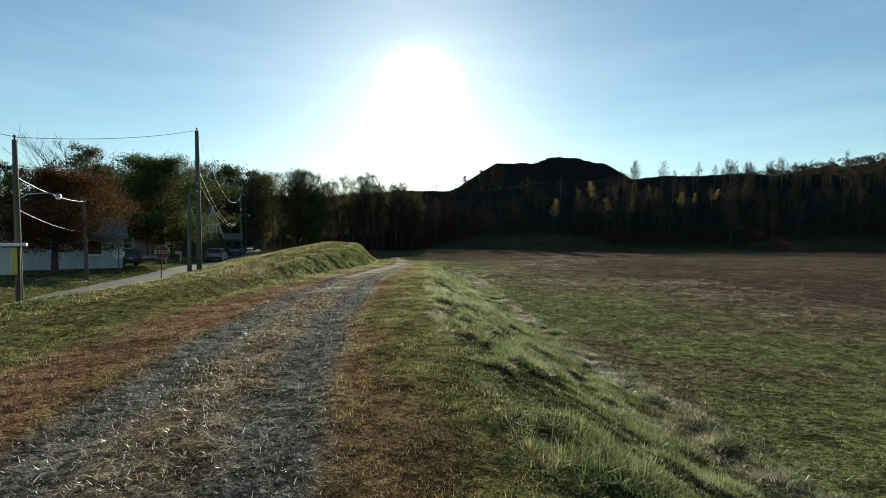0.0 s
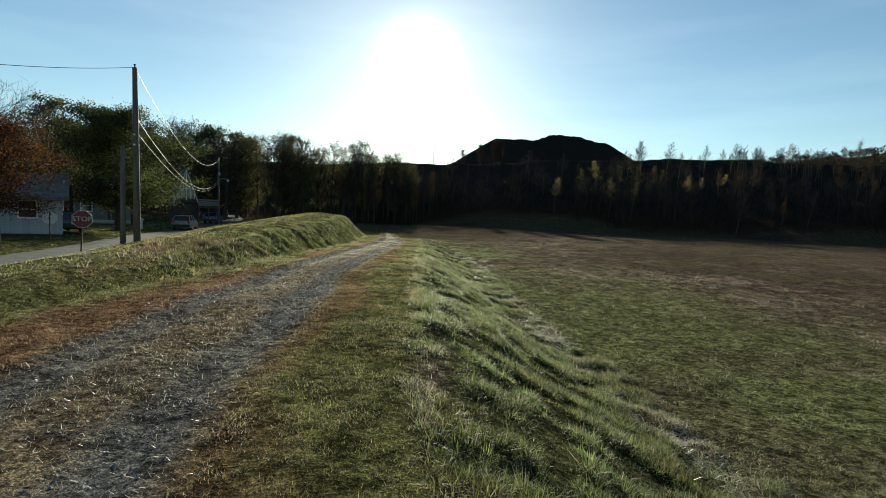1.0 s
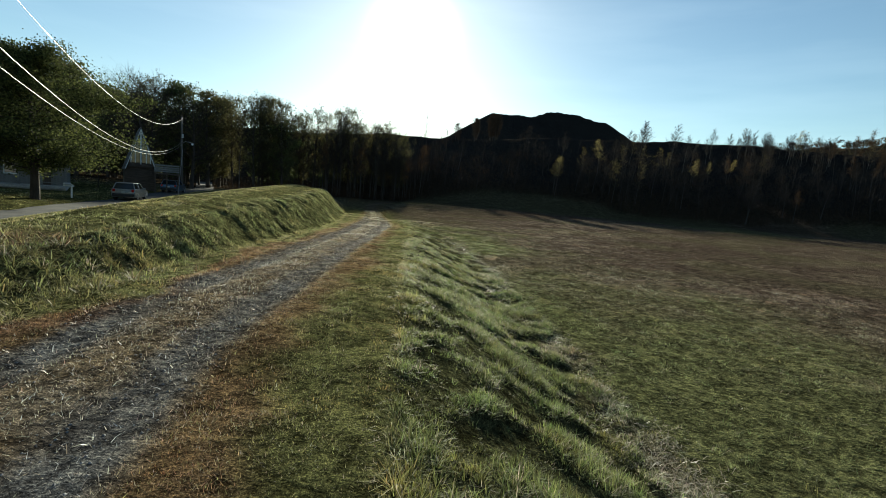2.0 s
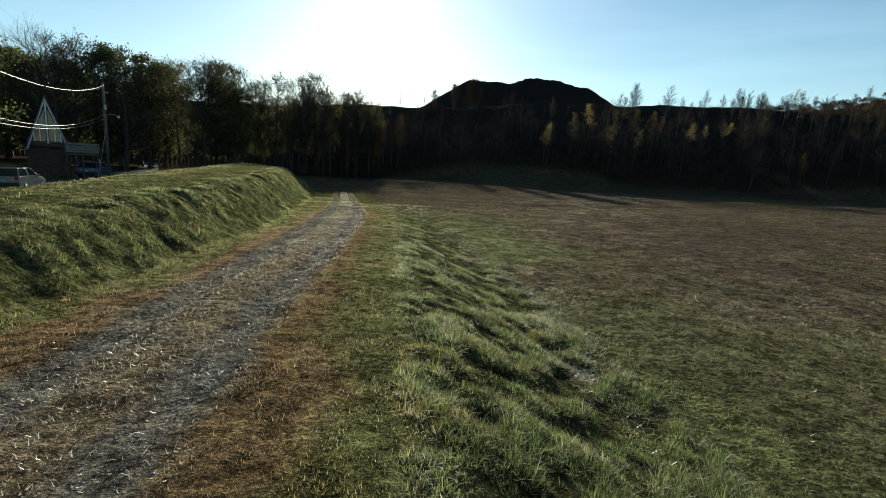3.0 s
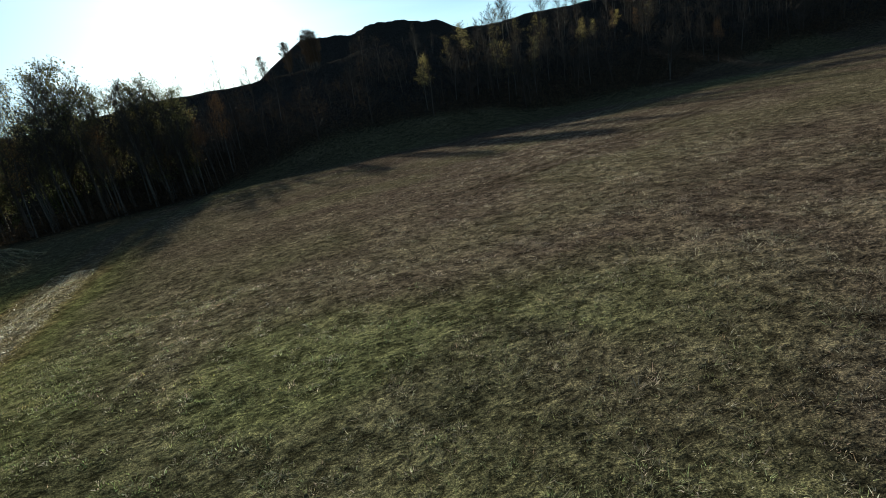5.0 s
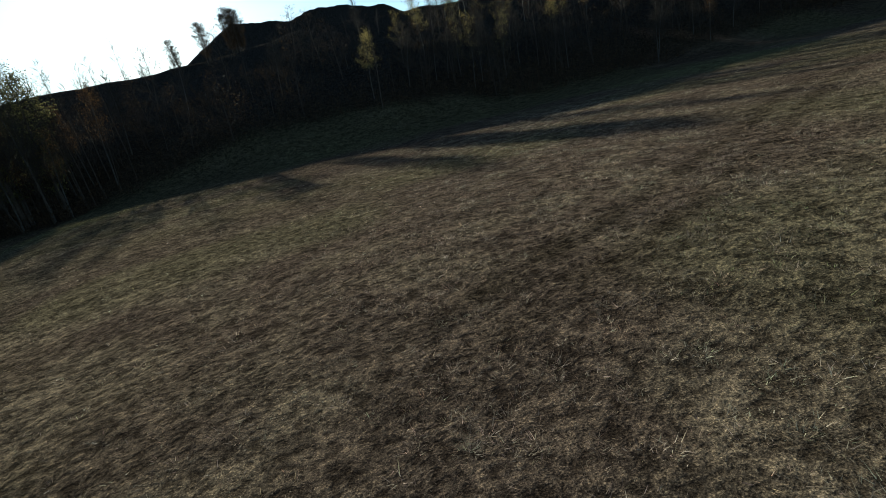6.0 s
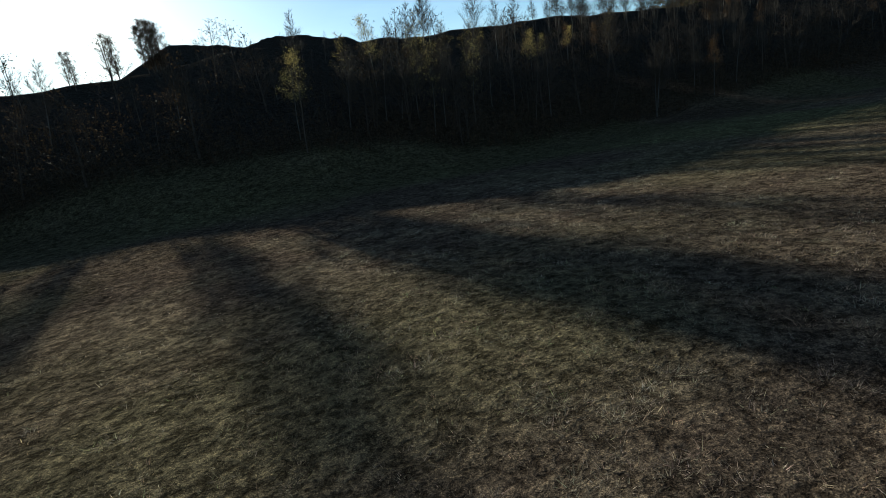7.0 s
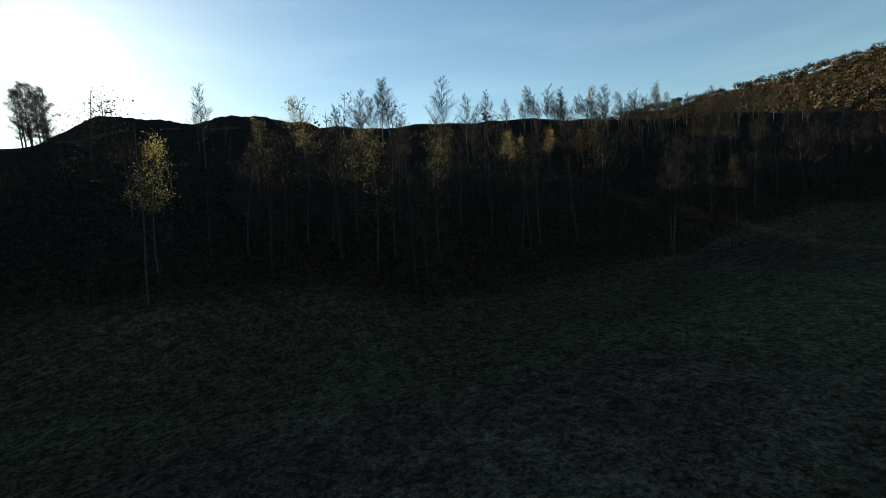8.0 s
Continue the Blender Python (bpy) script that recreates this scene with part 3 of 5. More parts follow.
def tree_meshes(kind, seed):
    """Trunk mesh and crown meshes (twigs, leaves) of one tree of height 1 x its own metres."""
    t = Wood(seed)
    rng = t.rng
    spec = {
        # height, radius, crown start, limb count, limb length, twigs per limb, leaves, leaf size, rise, lean
        "birch_bare": (14, 0.08, 0.3, 30, 0.3, 9, 0, 0.0, 1.1, 0.05),
        "birch_yellow": (14, 0.08, 0.4, 24, 0.26, 8, 1900, 0.12, 0.95, 0.05),
        "birch_sparse": (14, 0.08, 0.3, 30, 0.3, 9, 700, 0.11, 1.1, 0.05),
        "birch_thin": (14, 0.08, 0.3, 22, 0.28, 7, 0, 0.0, 1.1, 0.05),
        "birch_young": (9, 0.05, 0.25, 13, 0.2, 6, 120, 0.11, 0.7, 0.12),
        "scrub": (7, 0.07, 0.12, 15, 0.34, 7, 260, 0.14, 0.5, 0.15),
        "broadleaf": (17, 0.28, 0.1, 38, 0.28, 9, 6600, 0.29, 0.45, 0.03),
        "broadleaf_thin": (18, 0.2, 0.14, 32, 0.23, 9, 3800, 0.2, 0.9, 0.05),
        "shade_tree": (13, 0.32, 0.24, 50, 0.47, 11, 58000, 0.165, 0.14, 0.02),
        "maple_tree": (11, 0.3, 0.27, 44, 0.54, 11, 46000, 0.15, 0.12, 0.02),
        "bare_tree": (13, 0.24, 0.22, 34, 0.4, 12, 0, 0.0, 0.6, 0.04),
    }[kind]
    height, r, start, limbs, reach, twigs, leaves, size, rise, lean = spec
    axis = t.grow(Vector((0, 0, -0.4)), Vector((rng.uniform(-lean, lean), rng.uniform(-lean, lean), 1)), height * 0.97 + 0.4, r, 0.05, 0.03, 9)
    t.limb(axis, r * 1.25, 0.012, 8)
    trunk_v, trunk_f = t.v, t.f
    t.v, t.f = [], []

    def along(s):
        q = s * (len(axis) - 1)
        i = min(int(q), len(axis) - 2)
        return axis[i].lerp(axis[i + 1], q - i)

    places = []
    for n in range(limbs):
        s = start + (0.97 - start) * (n + rng.random()) / limbs
        a = n * 2.4 + rng.uniform(-0.5, 0.5)
        up = rise * rng.uniform(0.6, 1.4)
        profile = math.sin(math.pi * min(1, (s - start) / (1 - start) * 0.85 + 0.15)) ** 0.6 if kind in ("broadleaf", "shade_tree", "maple_tree", "broadleaf_thin", "bare_tree") else (1.15 - s) * 1.1
        length = height * reach * rng.uniform(0.7, 1.15) * max(0.25, profile)
        way = Vector((math.cos(a), math.sin(a), up))
        r1 = max(0.012, r * 0.42 * (1.1 - s))
        pts = t.grow(along(s), way, length, r1, 0.16, 0.06 if rise > 0.3 else 0.0, 5)
        t.limb(pts, r1, 0.006, 4)
        for k in range(twigs):
            i = rng.randrange(1, len(pts))
            p = pts[i - 1].lerp(pts[i], rng.random())
            w = (pts[-1] - pts[0]).normalized() + Vector((rng.uniform(-0.8, 0.8), rng.uniform(-0.8, 0.8), rng.uniform(-0.3, 0.8)))
            tw = t.grow(p, w, length * rng.uniform(0.25, 0.5), r1, 0.22, 0.05, 3)
            t.ribbon(tw, max(0.011, r1 * 0.35))
            places += tw[1:]
            if leaves < 4000:
                for _ in range(14 if kind in ("birch_bare", "birch_sparse") else 6 if kind[:5] == "birch" else 4):
                    w2 = w + Vector((rng.uniform(-0.9, 0.9), rng.uniform(-0.9, 0.9), rng.uniform(-0.4, 0.8)))
                    t.ribbon(t.grow(tw[rng.randrange(1, 4)], w2, length * rng.uniform(0.2, 0.42), r1, 0.2, 0.1, 1), 0.0068 if kind[:5] == "birch" else 0.009)
    t.limb([axis[-2], axis[-1], axis[-1] + Vector((0.05, 0.02, height * 0.04))], 0.02, 0.003, 3)
    clusters = [rng.choice(places) for _ in range(max(1, leaves // (36 if kind in ("shade_tree", "maple_tree") else 15)))]
    for n in range(leaves):
        c = clusters[n % len(clusters)]
        g = 0.5 if kind in ("shade_tree", "maple_tree") else 0.45 if size > 0.2 else 0.42
        t.leaf(c + Vector((rng.gauss(0, g), rng.gauss(0, g), rng.gauss(0, g * 0.7))), size)
    return (trunk_v, trunk_f), (t.v, t.f), (t.lv, t.lf)


def make_tree(kind, seed, name, label, category, bark, leaf, group=""):
    (tv, tf), (cv, cf), (lv, lf) = tree_meshes(kind, seed)
    ob = thing(name, label, category, group=group)
    shared_part("trunk", mesh_from("trunk", tv, tf, bark, True), ob)
    if lf:
        crown = shared_part("crown", mesh_from("crown", lv, lf, leaf), ob)
        shared_part("branchwork", mesh_from("branchwork", cv, cf, TWIG, True), crown)
    else:
        shared_part("crown", mesh_from("crown", cv, cf, TWIG, True), ob)
    return ob


FIRST = {}


def plant(key, x, y, size=1.0, turn=None, tilt=(0, 0), sink=0.1):
    """A tree of a known kind on the ground at x, y."""
    rng = random.Random(int(x * 131 + y * 977))
    proto = FIRST[key]
    m = pose(x, y, at(x, y) - sink, tilt[0], tilt[1]) @ pose(0, 0, 0, 0, 0, rng.uniform(0, 360) if turn is None else turn) @ Matrix.Scale(size, 4)
    if not proto["used"]:
        proto["used"] = True
        proto["ob"].matrix_basis = m
        return proto["ob"]
    ob = copy_thing(proto["ob"], m)
    ob.matrix_basis = m
    return ob


def kinds():
    def add(key, *a, **k):
        FIRST[key] = {"ob": make_tree(*a, **k), "used": False}

    for n in range(4):
        add(f"bare{n}", "birch_bare", 10 + n, "birch_tree", "leafless pale-barked birch at the wood's edge", "tree", BARK_BIRCH, None, "birches along the wood's edge")
    for n in range(3):
        add(f"yellow{n}", "birch_yellow", 30 + n, "birch_tree", "pale-barked birch with sparse yellow autumn leaves", "tree", BARK_BIRCH, LEAF_YELLOW, "birches along the wood's edge")
    for n in range(3):
        add(f"sparse{n}", "birch_sparse", 24 + n, "birch_tree", "bare-topped birch with a few last yellow leaves", "tree", BARK_BIRCH, LEAF_YELLOW, "birches along the wood's edge")
    for n in range(3):
        add(f"slim{n}", "birch_thin", 20 + n, "slender_tree", "slender leafless dark-barked tree deep in the wood", "tree", BARK_DARK, None, "bare trees in the wood")
    for n in range(2):
        add(f"rusty{n}", "birch_yellow", 36 + n, "birch_tree", "slender birch with thinning rust-brown leaves", "tree", BARK_BIRCH, LEAF_RUST, "birches along the wood's edge")
    for n in range(3):
        add(f"young{n}", "birch_young", 40 + n, "young_birch", "thin young birch with few brown leaves", "tree", BARK_DARK, LEAF_BROWN, "young birches in the wood")
    for n in range(3):
        add(f"scrub{n}", "scrub", 50 + n, "scrub_tree", "low twiggy scrub tree with withered brown leaves", "tree", TWIG, LEAF_BROWN, "scrub under the trees")
    add("red", "scrub", 54, "shrub", "dark red autumn shrub beside a timber house", "shrub", TWIG, LEAF_MAPLE)
    for n in range(2):
        add(f"leafy{n}", "broadleaf", 60 + n, "broadleaf_tree", "tall dark green broadleaf tree at the wood's edge", "tree", BARK_DARK, LEAF_GREEN, "tall trees beside the lane")
    for n in range(2):
        add(f"olive{n}", "broadleaf", 66 + n, "broadleaf_tree", "tall olive-yellow broadleaf tree in autumn", "tree", BARK_DARK, LEAF_OLIVE, "tall trees beside the lane")
    for n in range(2):
        add(f"dry{n}", "broadleaf_thin", 74 + n, "ridge_tree", "small twiggy tree with withered leaves on the ridge", "tree", BARK_DARK, LEAF_BROWN, "trees on the ridge")
    for n in range(2):
        add(f"thin{n}", "broadleaf_thin", 70 + n, "broadleaf_tree", "tall thinning tree with olive autumn leaves", "tree", BARK_DARK, LEAF_OLIVE, "tall trees beside the lane")
    add("maple", "maple_tree", 80, "shade_tree", "spreading rust-leaved shade tree before a white building", "tree", BARK_DARK, LEAF_MAPLE)
    add("dark", "shade_tree", 81, "shade_tree", "broad dark green shade tree on the lawn by the lane", "tree", BARK_DARK, LEAF_SHADE)
    add("naked", "bare_tree", 82, "bare_tree", "leafless spreading tree behind a white building", "tree", BARK_DARK, None)


kinds()


def plant_wood():
    rng = random.Random(5)
    # trees that stand out singly
    for key, x, y, s in (
        # pale trunks at the foot
        ("yellow0", 19.6, 121.0, 0.56), ("bare3", 28.4, 122.0, 0.52), ("bare0", 30.3, 122.7, 0.5), ("sparse1", 32.3, 123.0, 0.58), ("sparse0", 31.6, 118.1, 0.62),
        ("bare2", 33.7, 119.9, 0.56), ("sparse2", 37.4, 120.3, 0.64), ("bare3", 42.0, 124.2, 0.52), ("bare1", 47.2, 120.5, 0.6), ("bare1", 58.9, 116.4, 0.72),
        ("bare3", 59.4, 116.9, 0.62), ("bare2", 67.0, 117.7, 0.56), ("rusty1", 68.1, 115.9, 0.5), ("bare0", 74.6, 117.5, 0.6), ("young0", 36.8, 119.0, 0.85),
        ("young1", 19.2, 116.6, 1.0), ("bare0", 24.5, 121.5, 0.5), ("bare2", 10.0, 130.0, 0.56), ("bare0", -2, 136, 0.62), ("bare1", -9, 130, 0.7),
        # crowns below the ridge's top
        ("yellow1", 32.1, 134.0, 0.62), ("yellow2", 54.8, 133.4, 0.5), ("rusty0", 68.6, 135.2, 0.42), ("sparse0", 27.5, 131.0, 0.5), ("sparse2", 38.5, 136.0, 0.56),
        ("sparse1", 43.5, 138.0, 0.56), ("sparse0", 47.5, 138.0, 0.54), ("sparse2", 50.0, 139.0, 0.5), ("yellow0", 60.5, 138.0, 0.38), ("rusty1", 64.5, 137.0, 0.45),
        ("sparse1", 72.5, 137.0, 0.5), ("yellow1", 66.0, 139.0, 0.4), ("bare2", 24.0, 138.0, 0.55),
        # bushy crowns against the sky
        ("bare0", 49.6, 153.4, 0.78), ("bare2", 48.4, 153.9, 0.74), ("bare1", 41.4, 145.3, 0.68), ("sparse2", 43.6, 147.0, 0.6), ("bare3", 38.6, 144.5, 0.5),
        ("bare2", 55.1, 149.1, 0.82), ("bare3", 57.4, 145.6, 0.7), ("bare1", 60.5, 149.0, 0.56), ("bare0", 69.3, 157.0, 0.62), ("bare1", 66.5, 153.0, 0.52),
        ("sparse1", 76.4, 155.8, 0.62), ("bare2", 78.8, 156.5, 0.54), ("bare3", 76.4, 149.2, 0.66), ("bare0", 80.5, 151.0, 0.6), ("bare1", 83.5, 153.0, 0.56),
        ("yellow2", 91.0, 154.8, 0.56), ("sparse0", 89.3, 148.4, 0.68), ("bare2", 86.5, 150.0, 0.6), ("rusty0", 94.0, 150.0, 0.54), ("bare3", 97.0, 149.0, 0.58),
        ("bare0", 101.0, 147.0, 0.56), ("sparse2", 104.5, 146.0, 0.52), ("bare1", 108.0, 146.0, 0.56), ("bare2", 113.0, 143.0, 0.54), ("bare3", 118.0, 142.0, 0.5),
    ):
        plant(key, x, y, s, tilt=(rng.uniform(-3, 5), rng.uniform(-1, 7)))
    # the wood behind them, bare and close
    for _ in range(120):
        x = rng.uniform(-30, 125)
        y = float(lerp(x, WOOD_EDGE)) + 3 + rng.random() ** 1.2 * 34
        key = rng.choice(["slim0", "slim1", "slim2", "bare3", "young0", "young1", "young2", "slim0", "slim1", "slim2", "young1", "slim1"])
        up_slope = y - float(lerp(x, WOOD_EDGE))
        plant(key, x, y, rng.uniform(0.46, 0.68) * (0.85 if -8 < x < 22 else 1.0) * (1 - 0.45 * min(1, up_slope / 25)), tilt=(rng.uniform(-4, 5), rng.uniform(-3, 8)))
    for _ in range(96):
        x = rng.uniform(-18, 130)
        y = float(lerp(x, WOOD_EDGE)) + 0.5 + rng.random() * 26
        plant(f"scrub{rng.randrange(3)}", x, y, rng.uniform(0.6, 1.35))
    for _ in range(14):
        x = rng.uniform(-40, -4)
        y = rng.uniform(176, 200)
        plant(f"slim{rng.randrange(3)}", x, y, rng.uniform(0.5, 0.8))
    for _ in range(30):
        x = rng.uniform(-34, -9)
        y = float(lerp(x, WOOD_EDGE)) + rng.random() * 18
        plant(rng.choice(["slim0", "slim1", "bare3", "slim2", "rusty0"]), x, y, rng.uniform(0.62, 0.86))
    # taller, leafier wood behind the lane
    for _ in range(62):
        x = rng.uniform(-115, -30)
        y = float(lerp(x, WOOD_EDGE)) + 1 + rng.random() * 32
        if -48 < x < -33 and y < 96:
            continue
        key = rng.choice(["leafy0", "leafy1", "olive0", "olive1", "thin0", "thin1", "thin0", "thin1"])
        plant(key, x, y, rng.uniform(0.82, 1.08) * (0.85 if x > -38 else 1))
    for x, y, s, key in ((-24, 119, 1.26, "bare3"), (-27, 116, 1.28, "bare0"), (-21, 121, 1.18, "bare1"), (-29.5, 114, 1.2, "yellow2"), (-18, 121, 1.08, "bare2"), (-31, 112, 1.0, "thin1"), (-47, 101, 0.95, "thin0"), (-43.5, 103, 0.98, "thin1"), (-41, 100.5, 1.12, "bare1"), (-39, 104, 0.95, "thin0"), (-50, 99, 0.95, "thin1"), (-36.5, 106, 1.25, "bare2"), (-34, 103, 0.95, "thin1"), (-38, 100, 0.95, "thin0"), (-27, 112, 1.15, "bare0"), (-26, 122, 0.95, "thin1"), (-45, 97, 1.0, "olive1"), (-19, 116, 1.05, "bare3"), (-15, 118, 0.95, "bare1"), (-52, 92, 1.0, "thin1"), (-58, 84, 1.0, "leafy0"), (-64, 76, 1.05, "olive0"), (-54, 76, 0.9, "thin0"), (-62, 62, 0.75, "leafy0"), (-57, 50, 0.6, "olive1"), (-50, 42, 0.42, "rusty0")):
        plant(key, x, y, s)
    # close bare wood up to the far hillside
    for _ in range(60):
        x = rng.uniform(84, 128)
        y = float(lerp(x, WOOD_EDGE)) + rng.uniform(12, 46)
        plant(rng.choice(["bare0", "slim1", "slim2", "bare3", "rusty0", "slim0", "rusty1"]), x, y, rng.uniform(0.4, 0.62), tilt=(rng.uniform(-4, 5), rng.uniform(-3, 6)))
    # a fringe of fine bare crowns along the ridge's top
    fringe = random.Random(61)
    for _ in range(46):
        x = fringe.uniform(74, 146)
        y = lerp(x, ((74, 156), (100, 152), (120, 147), (146, 147))) + fringe.uniform(-4, 5)
        plant(fringe.choice(["bare0", "bare1", "bare2", "bare3", "slim0", "slim2", "sparse1"]), x, float(y), fringe.uniform(0.34, 0.52), tilt=(fringe.uniform(-4, 5), fringe.uniform(-3, 6)))
    # a close clump on the ridge, whose long shadow falls across the field
    for x, y, s in (
        (6.4, 166, 0.42), (7.2, 164.5, 0.46), (8.2, 166.5, 0.46), (7.3, 168.5, 0.44), (8.6, 165, 0.42), (7.7, 162, 0.42), (8.5, 168, 0.42), (6.6, 163, 0.4),
        (2.2, 166, 0.38), (1.6, 163, 0.4), (2.0, 168, 0.36),
        (-3.2, 163, 0.26), (-4.2, 165, 0.3), (-3.6, 167, 0.28),
    ):
        plant("dry0" if y < 165 else "dry1", x, y, s)
    # tall thin trees where the wood comes down to the lane's end
    for _ in range(34):
        x = rng.uniform(-36, -14)
        y = float(lerp(x, WOOD_EDGE)) + 1 + rng.random() * 20
        plant(rng.choice(["slim0", "slim1", "slim2", "bare3", "yellow2", "thin0", "thin1", "thin1"]), x, y, rng.uniform(0.92, 1.22) * (1 - 0.022 * max(0, x + 26)))
    plant("maple", -26.3, 31.2, 0.66, 40, sink=0.1)
    plant("naked", -32.0, 38.6, 0.8, 10)
    plant("naked", -31.9, 42.8, 0.72, 130)
    plant("dark", -30.2, 47.5, 0.86, 120, sink=0.5)
    plant("dark", -46.0, 66.0, 0.9, 20)
    plant("red", -40.3, 66.0, 0.62)
    for x, y, s, turn in ((-45.5, 80.5, 1.12, 40), (-49.5, 83.5, 1.2, 200), (-42.0, 87.0, 1.05, 300)):
        plant("naked", x, y, s, turn)


plant_wood()


def build_hill_woods():
    """Far hillside covered with autumn crowns: one joined piece, nobody could count it."""
    rng = np.random.default_rng(7)
    tones = np.array([(0.1, 0.05, 0.024), (0.08, 0.056, 0.026), (0.06, 0.055, 0.025), (0.12, 0.082, 0.035), (0.07, 0.042, 0.025)])
    x, y = rng.uniform(60, 480, 60000), rng.uniform(-40, 480, 60000)
    d, z = np.hypot(x - 20, y - 90), land(x, y)
    k = np.flatnonzero((d > 180) & (d < 480) & (z > 14) & (y > 40) & (x > 110))[:4600]
    n, c = len(k), 56
    r = rng.uniform(1.6, 3.2, n)
    way = rng.normal(0, 1, (n, c, 3))
    way /= np.linalg.norm(way, axis=2, keepdims=True)
    way[:, :, 2] = np.abs(way[:, :, 2])
    a = np.cross(way, rng.normal(0, 1, (n, c, 3)))
    a /= np.linalg.norm(a, axis=2, keepdims=True)
    b = np.cross(way, a)
    size = (r[:, None] * rng.uniform(0.09, 0.2, (n, c)))[:, :, None]
    mid = np.stack([x[k], y[k], z[k] + r * 0.4], 1)[:, None] + way * (r[:, None] * rng.uniform(0.75, 1.1, (n, c)))[:, :, None]
    tri = np.stack([mid + a * size, mid - a * size * 0.6 + b * size, mid - a * size * 0.6 - b * size], 2)
    tri = tri + rng.normal(0, 0.1, tri.shape)
    tint = tones[rng.integers(0, 5, n)] * rng.uniform(0.6, 1.2, (n, 1))
    tint = np.repeat(tint, c, 0) * rng.uniform(0.6, 1.1, (n * c, 1))
    vs, fs, cs = [tri.reshape(-1, 3)], [np.arange(n * c * 3).reshape(-1, 3)], [np.repeat(tint, 3, 0)]
    m, nt, b = material("hillside_crowns", 0.95, 0, 0.1)
    a = nt.nodes.new("ShaderNodeAttribute")
    a.attribute_name = "tint"
    g = noise_node(nt, 0.9, 5, 0.7)
    nt.links.new(mix(nt, 1.0, a.outputs["Color"], ramp(nt, g, [(0.3, (0.6, 0.6, 0.6)), (0.7, (1.3, 1.25, 1.15))]), "MULTIPLY"), b.inputs["Base Color"])
    me = mesh_from("hillside_woods", np.concatenate(vs), np.concatenate(fs), m)
    colours(me, "tint", np.concatenate(cs))
    tagged(new("hillside_woods", me), "distant hillside wood in rust and gold", "woods", kind="stuff")


build_hill_woods()


def build_undergrowth():
    rng = np.random.default_rng(9)
    n = 9000
    x = rng.uniform(-45, 130, n)
    y = lerp(x, WOOD_EDGE) + rng.random(n) ** 1.5 * 24 - 0.5
    z = on_ground(x, y)
    h = rng.uniform(0.6, 2.6, n)
    a = rng.uniform(0, 6.28, n)
    lx, ly = rng.normal(0, 0.25, n) * h, rng.normal(0, 0.25, n) * h
    wx, wy = np.cos(a) * 0.018, np.sin(a) * 0.018
    base = np.stack([x, y, z - 0.05], 1)
    v = np.stack([base + np.stack([wx, wy, 0 * x], 1), base - np.stack([wx, wy, 0 * x], 1), np.stack([x + lx, y + ly, z + h], 1)], 1)
    m = 52000
    i = rng.integers(0, n, m)
    s = rng.random(m) ** 0.7
    c = np.stack([x[i] + lx[i] * s, y[i] + ly[i] * s, z[i] + h[i] * s], 1) + rng.normal(0, 0.16, (m, 3))
    e = rng.normal(0, 0.08, (m, 3, 3))
    verts = np.concatenate([v.reshape(-1, 3), (c[:, None] + e).reshape(-1, 3)])
    me = mesh_from("undergrowth", verts, np.arange(len(verts)).reshape(-1, 3), LEAF_BROWN)
    tagged(new("undergrowth", me), "tangled brown brush along the wood's edge", "brush", kind="stuff")


build_undergrowth()


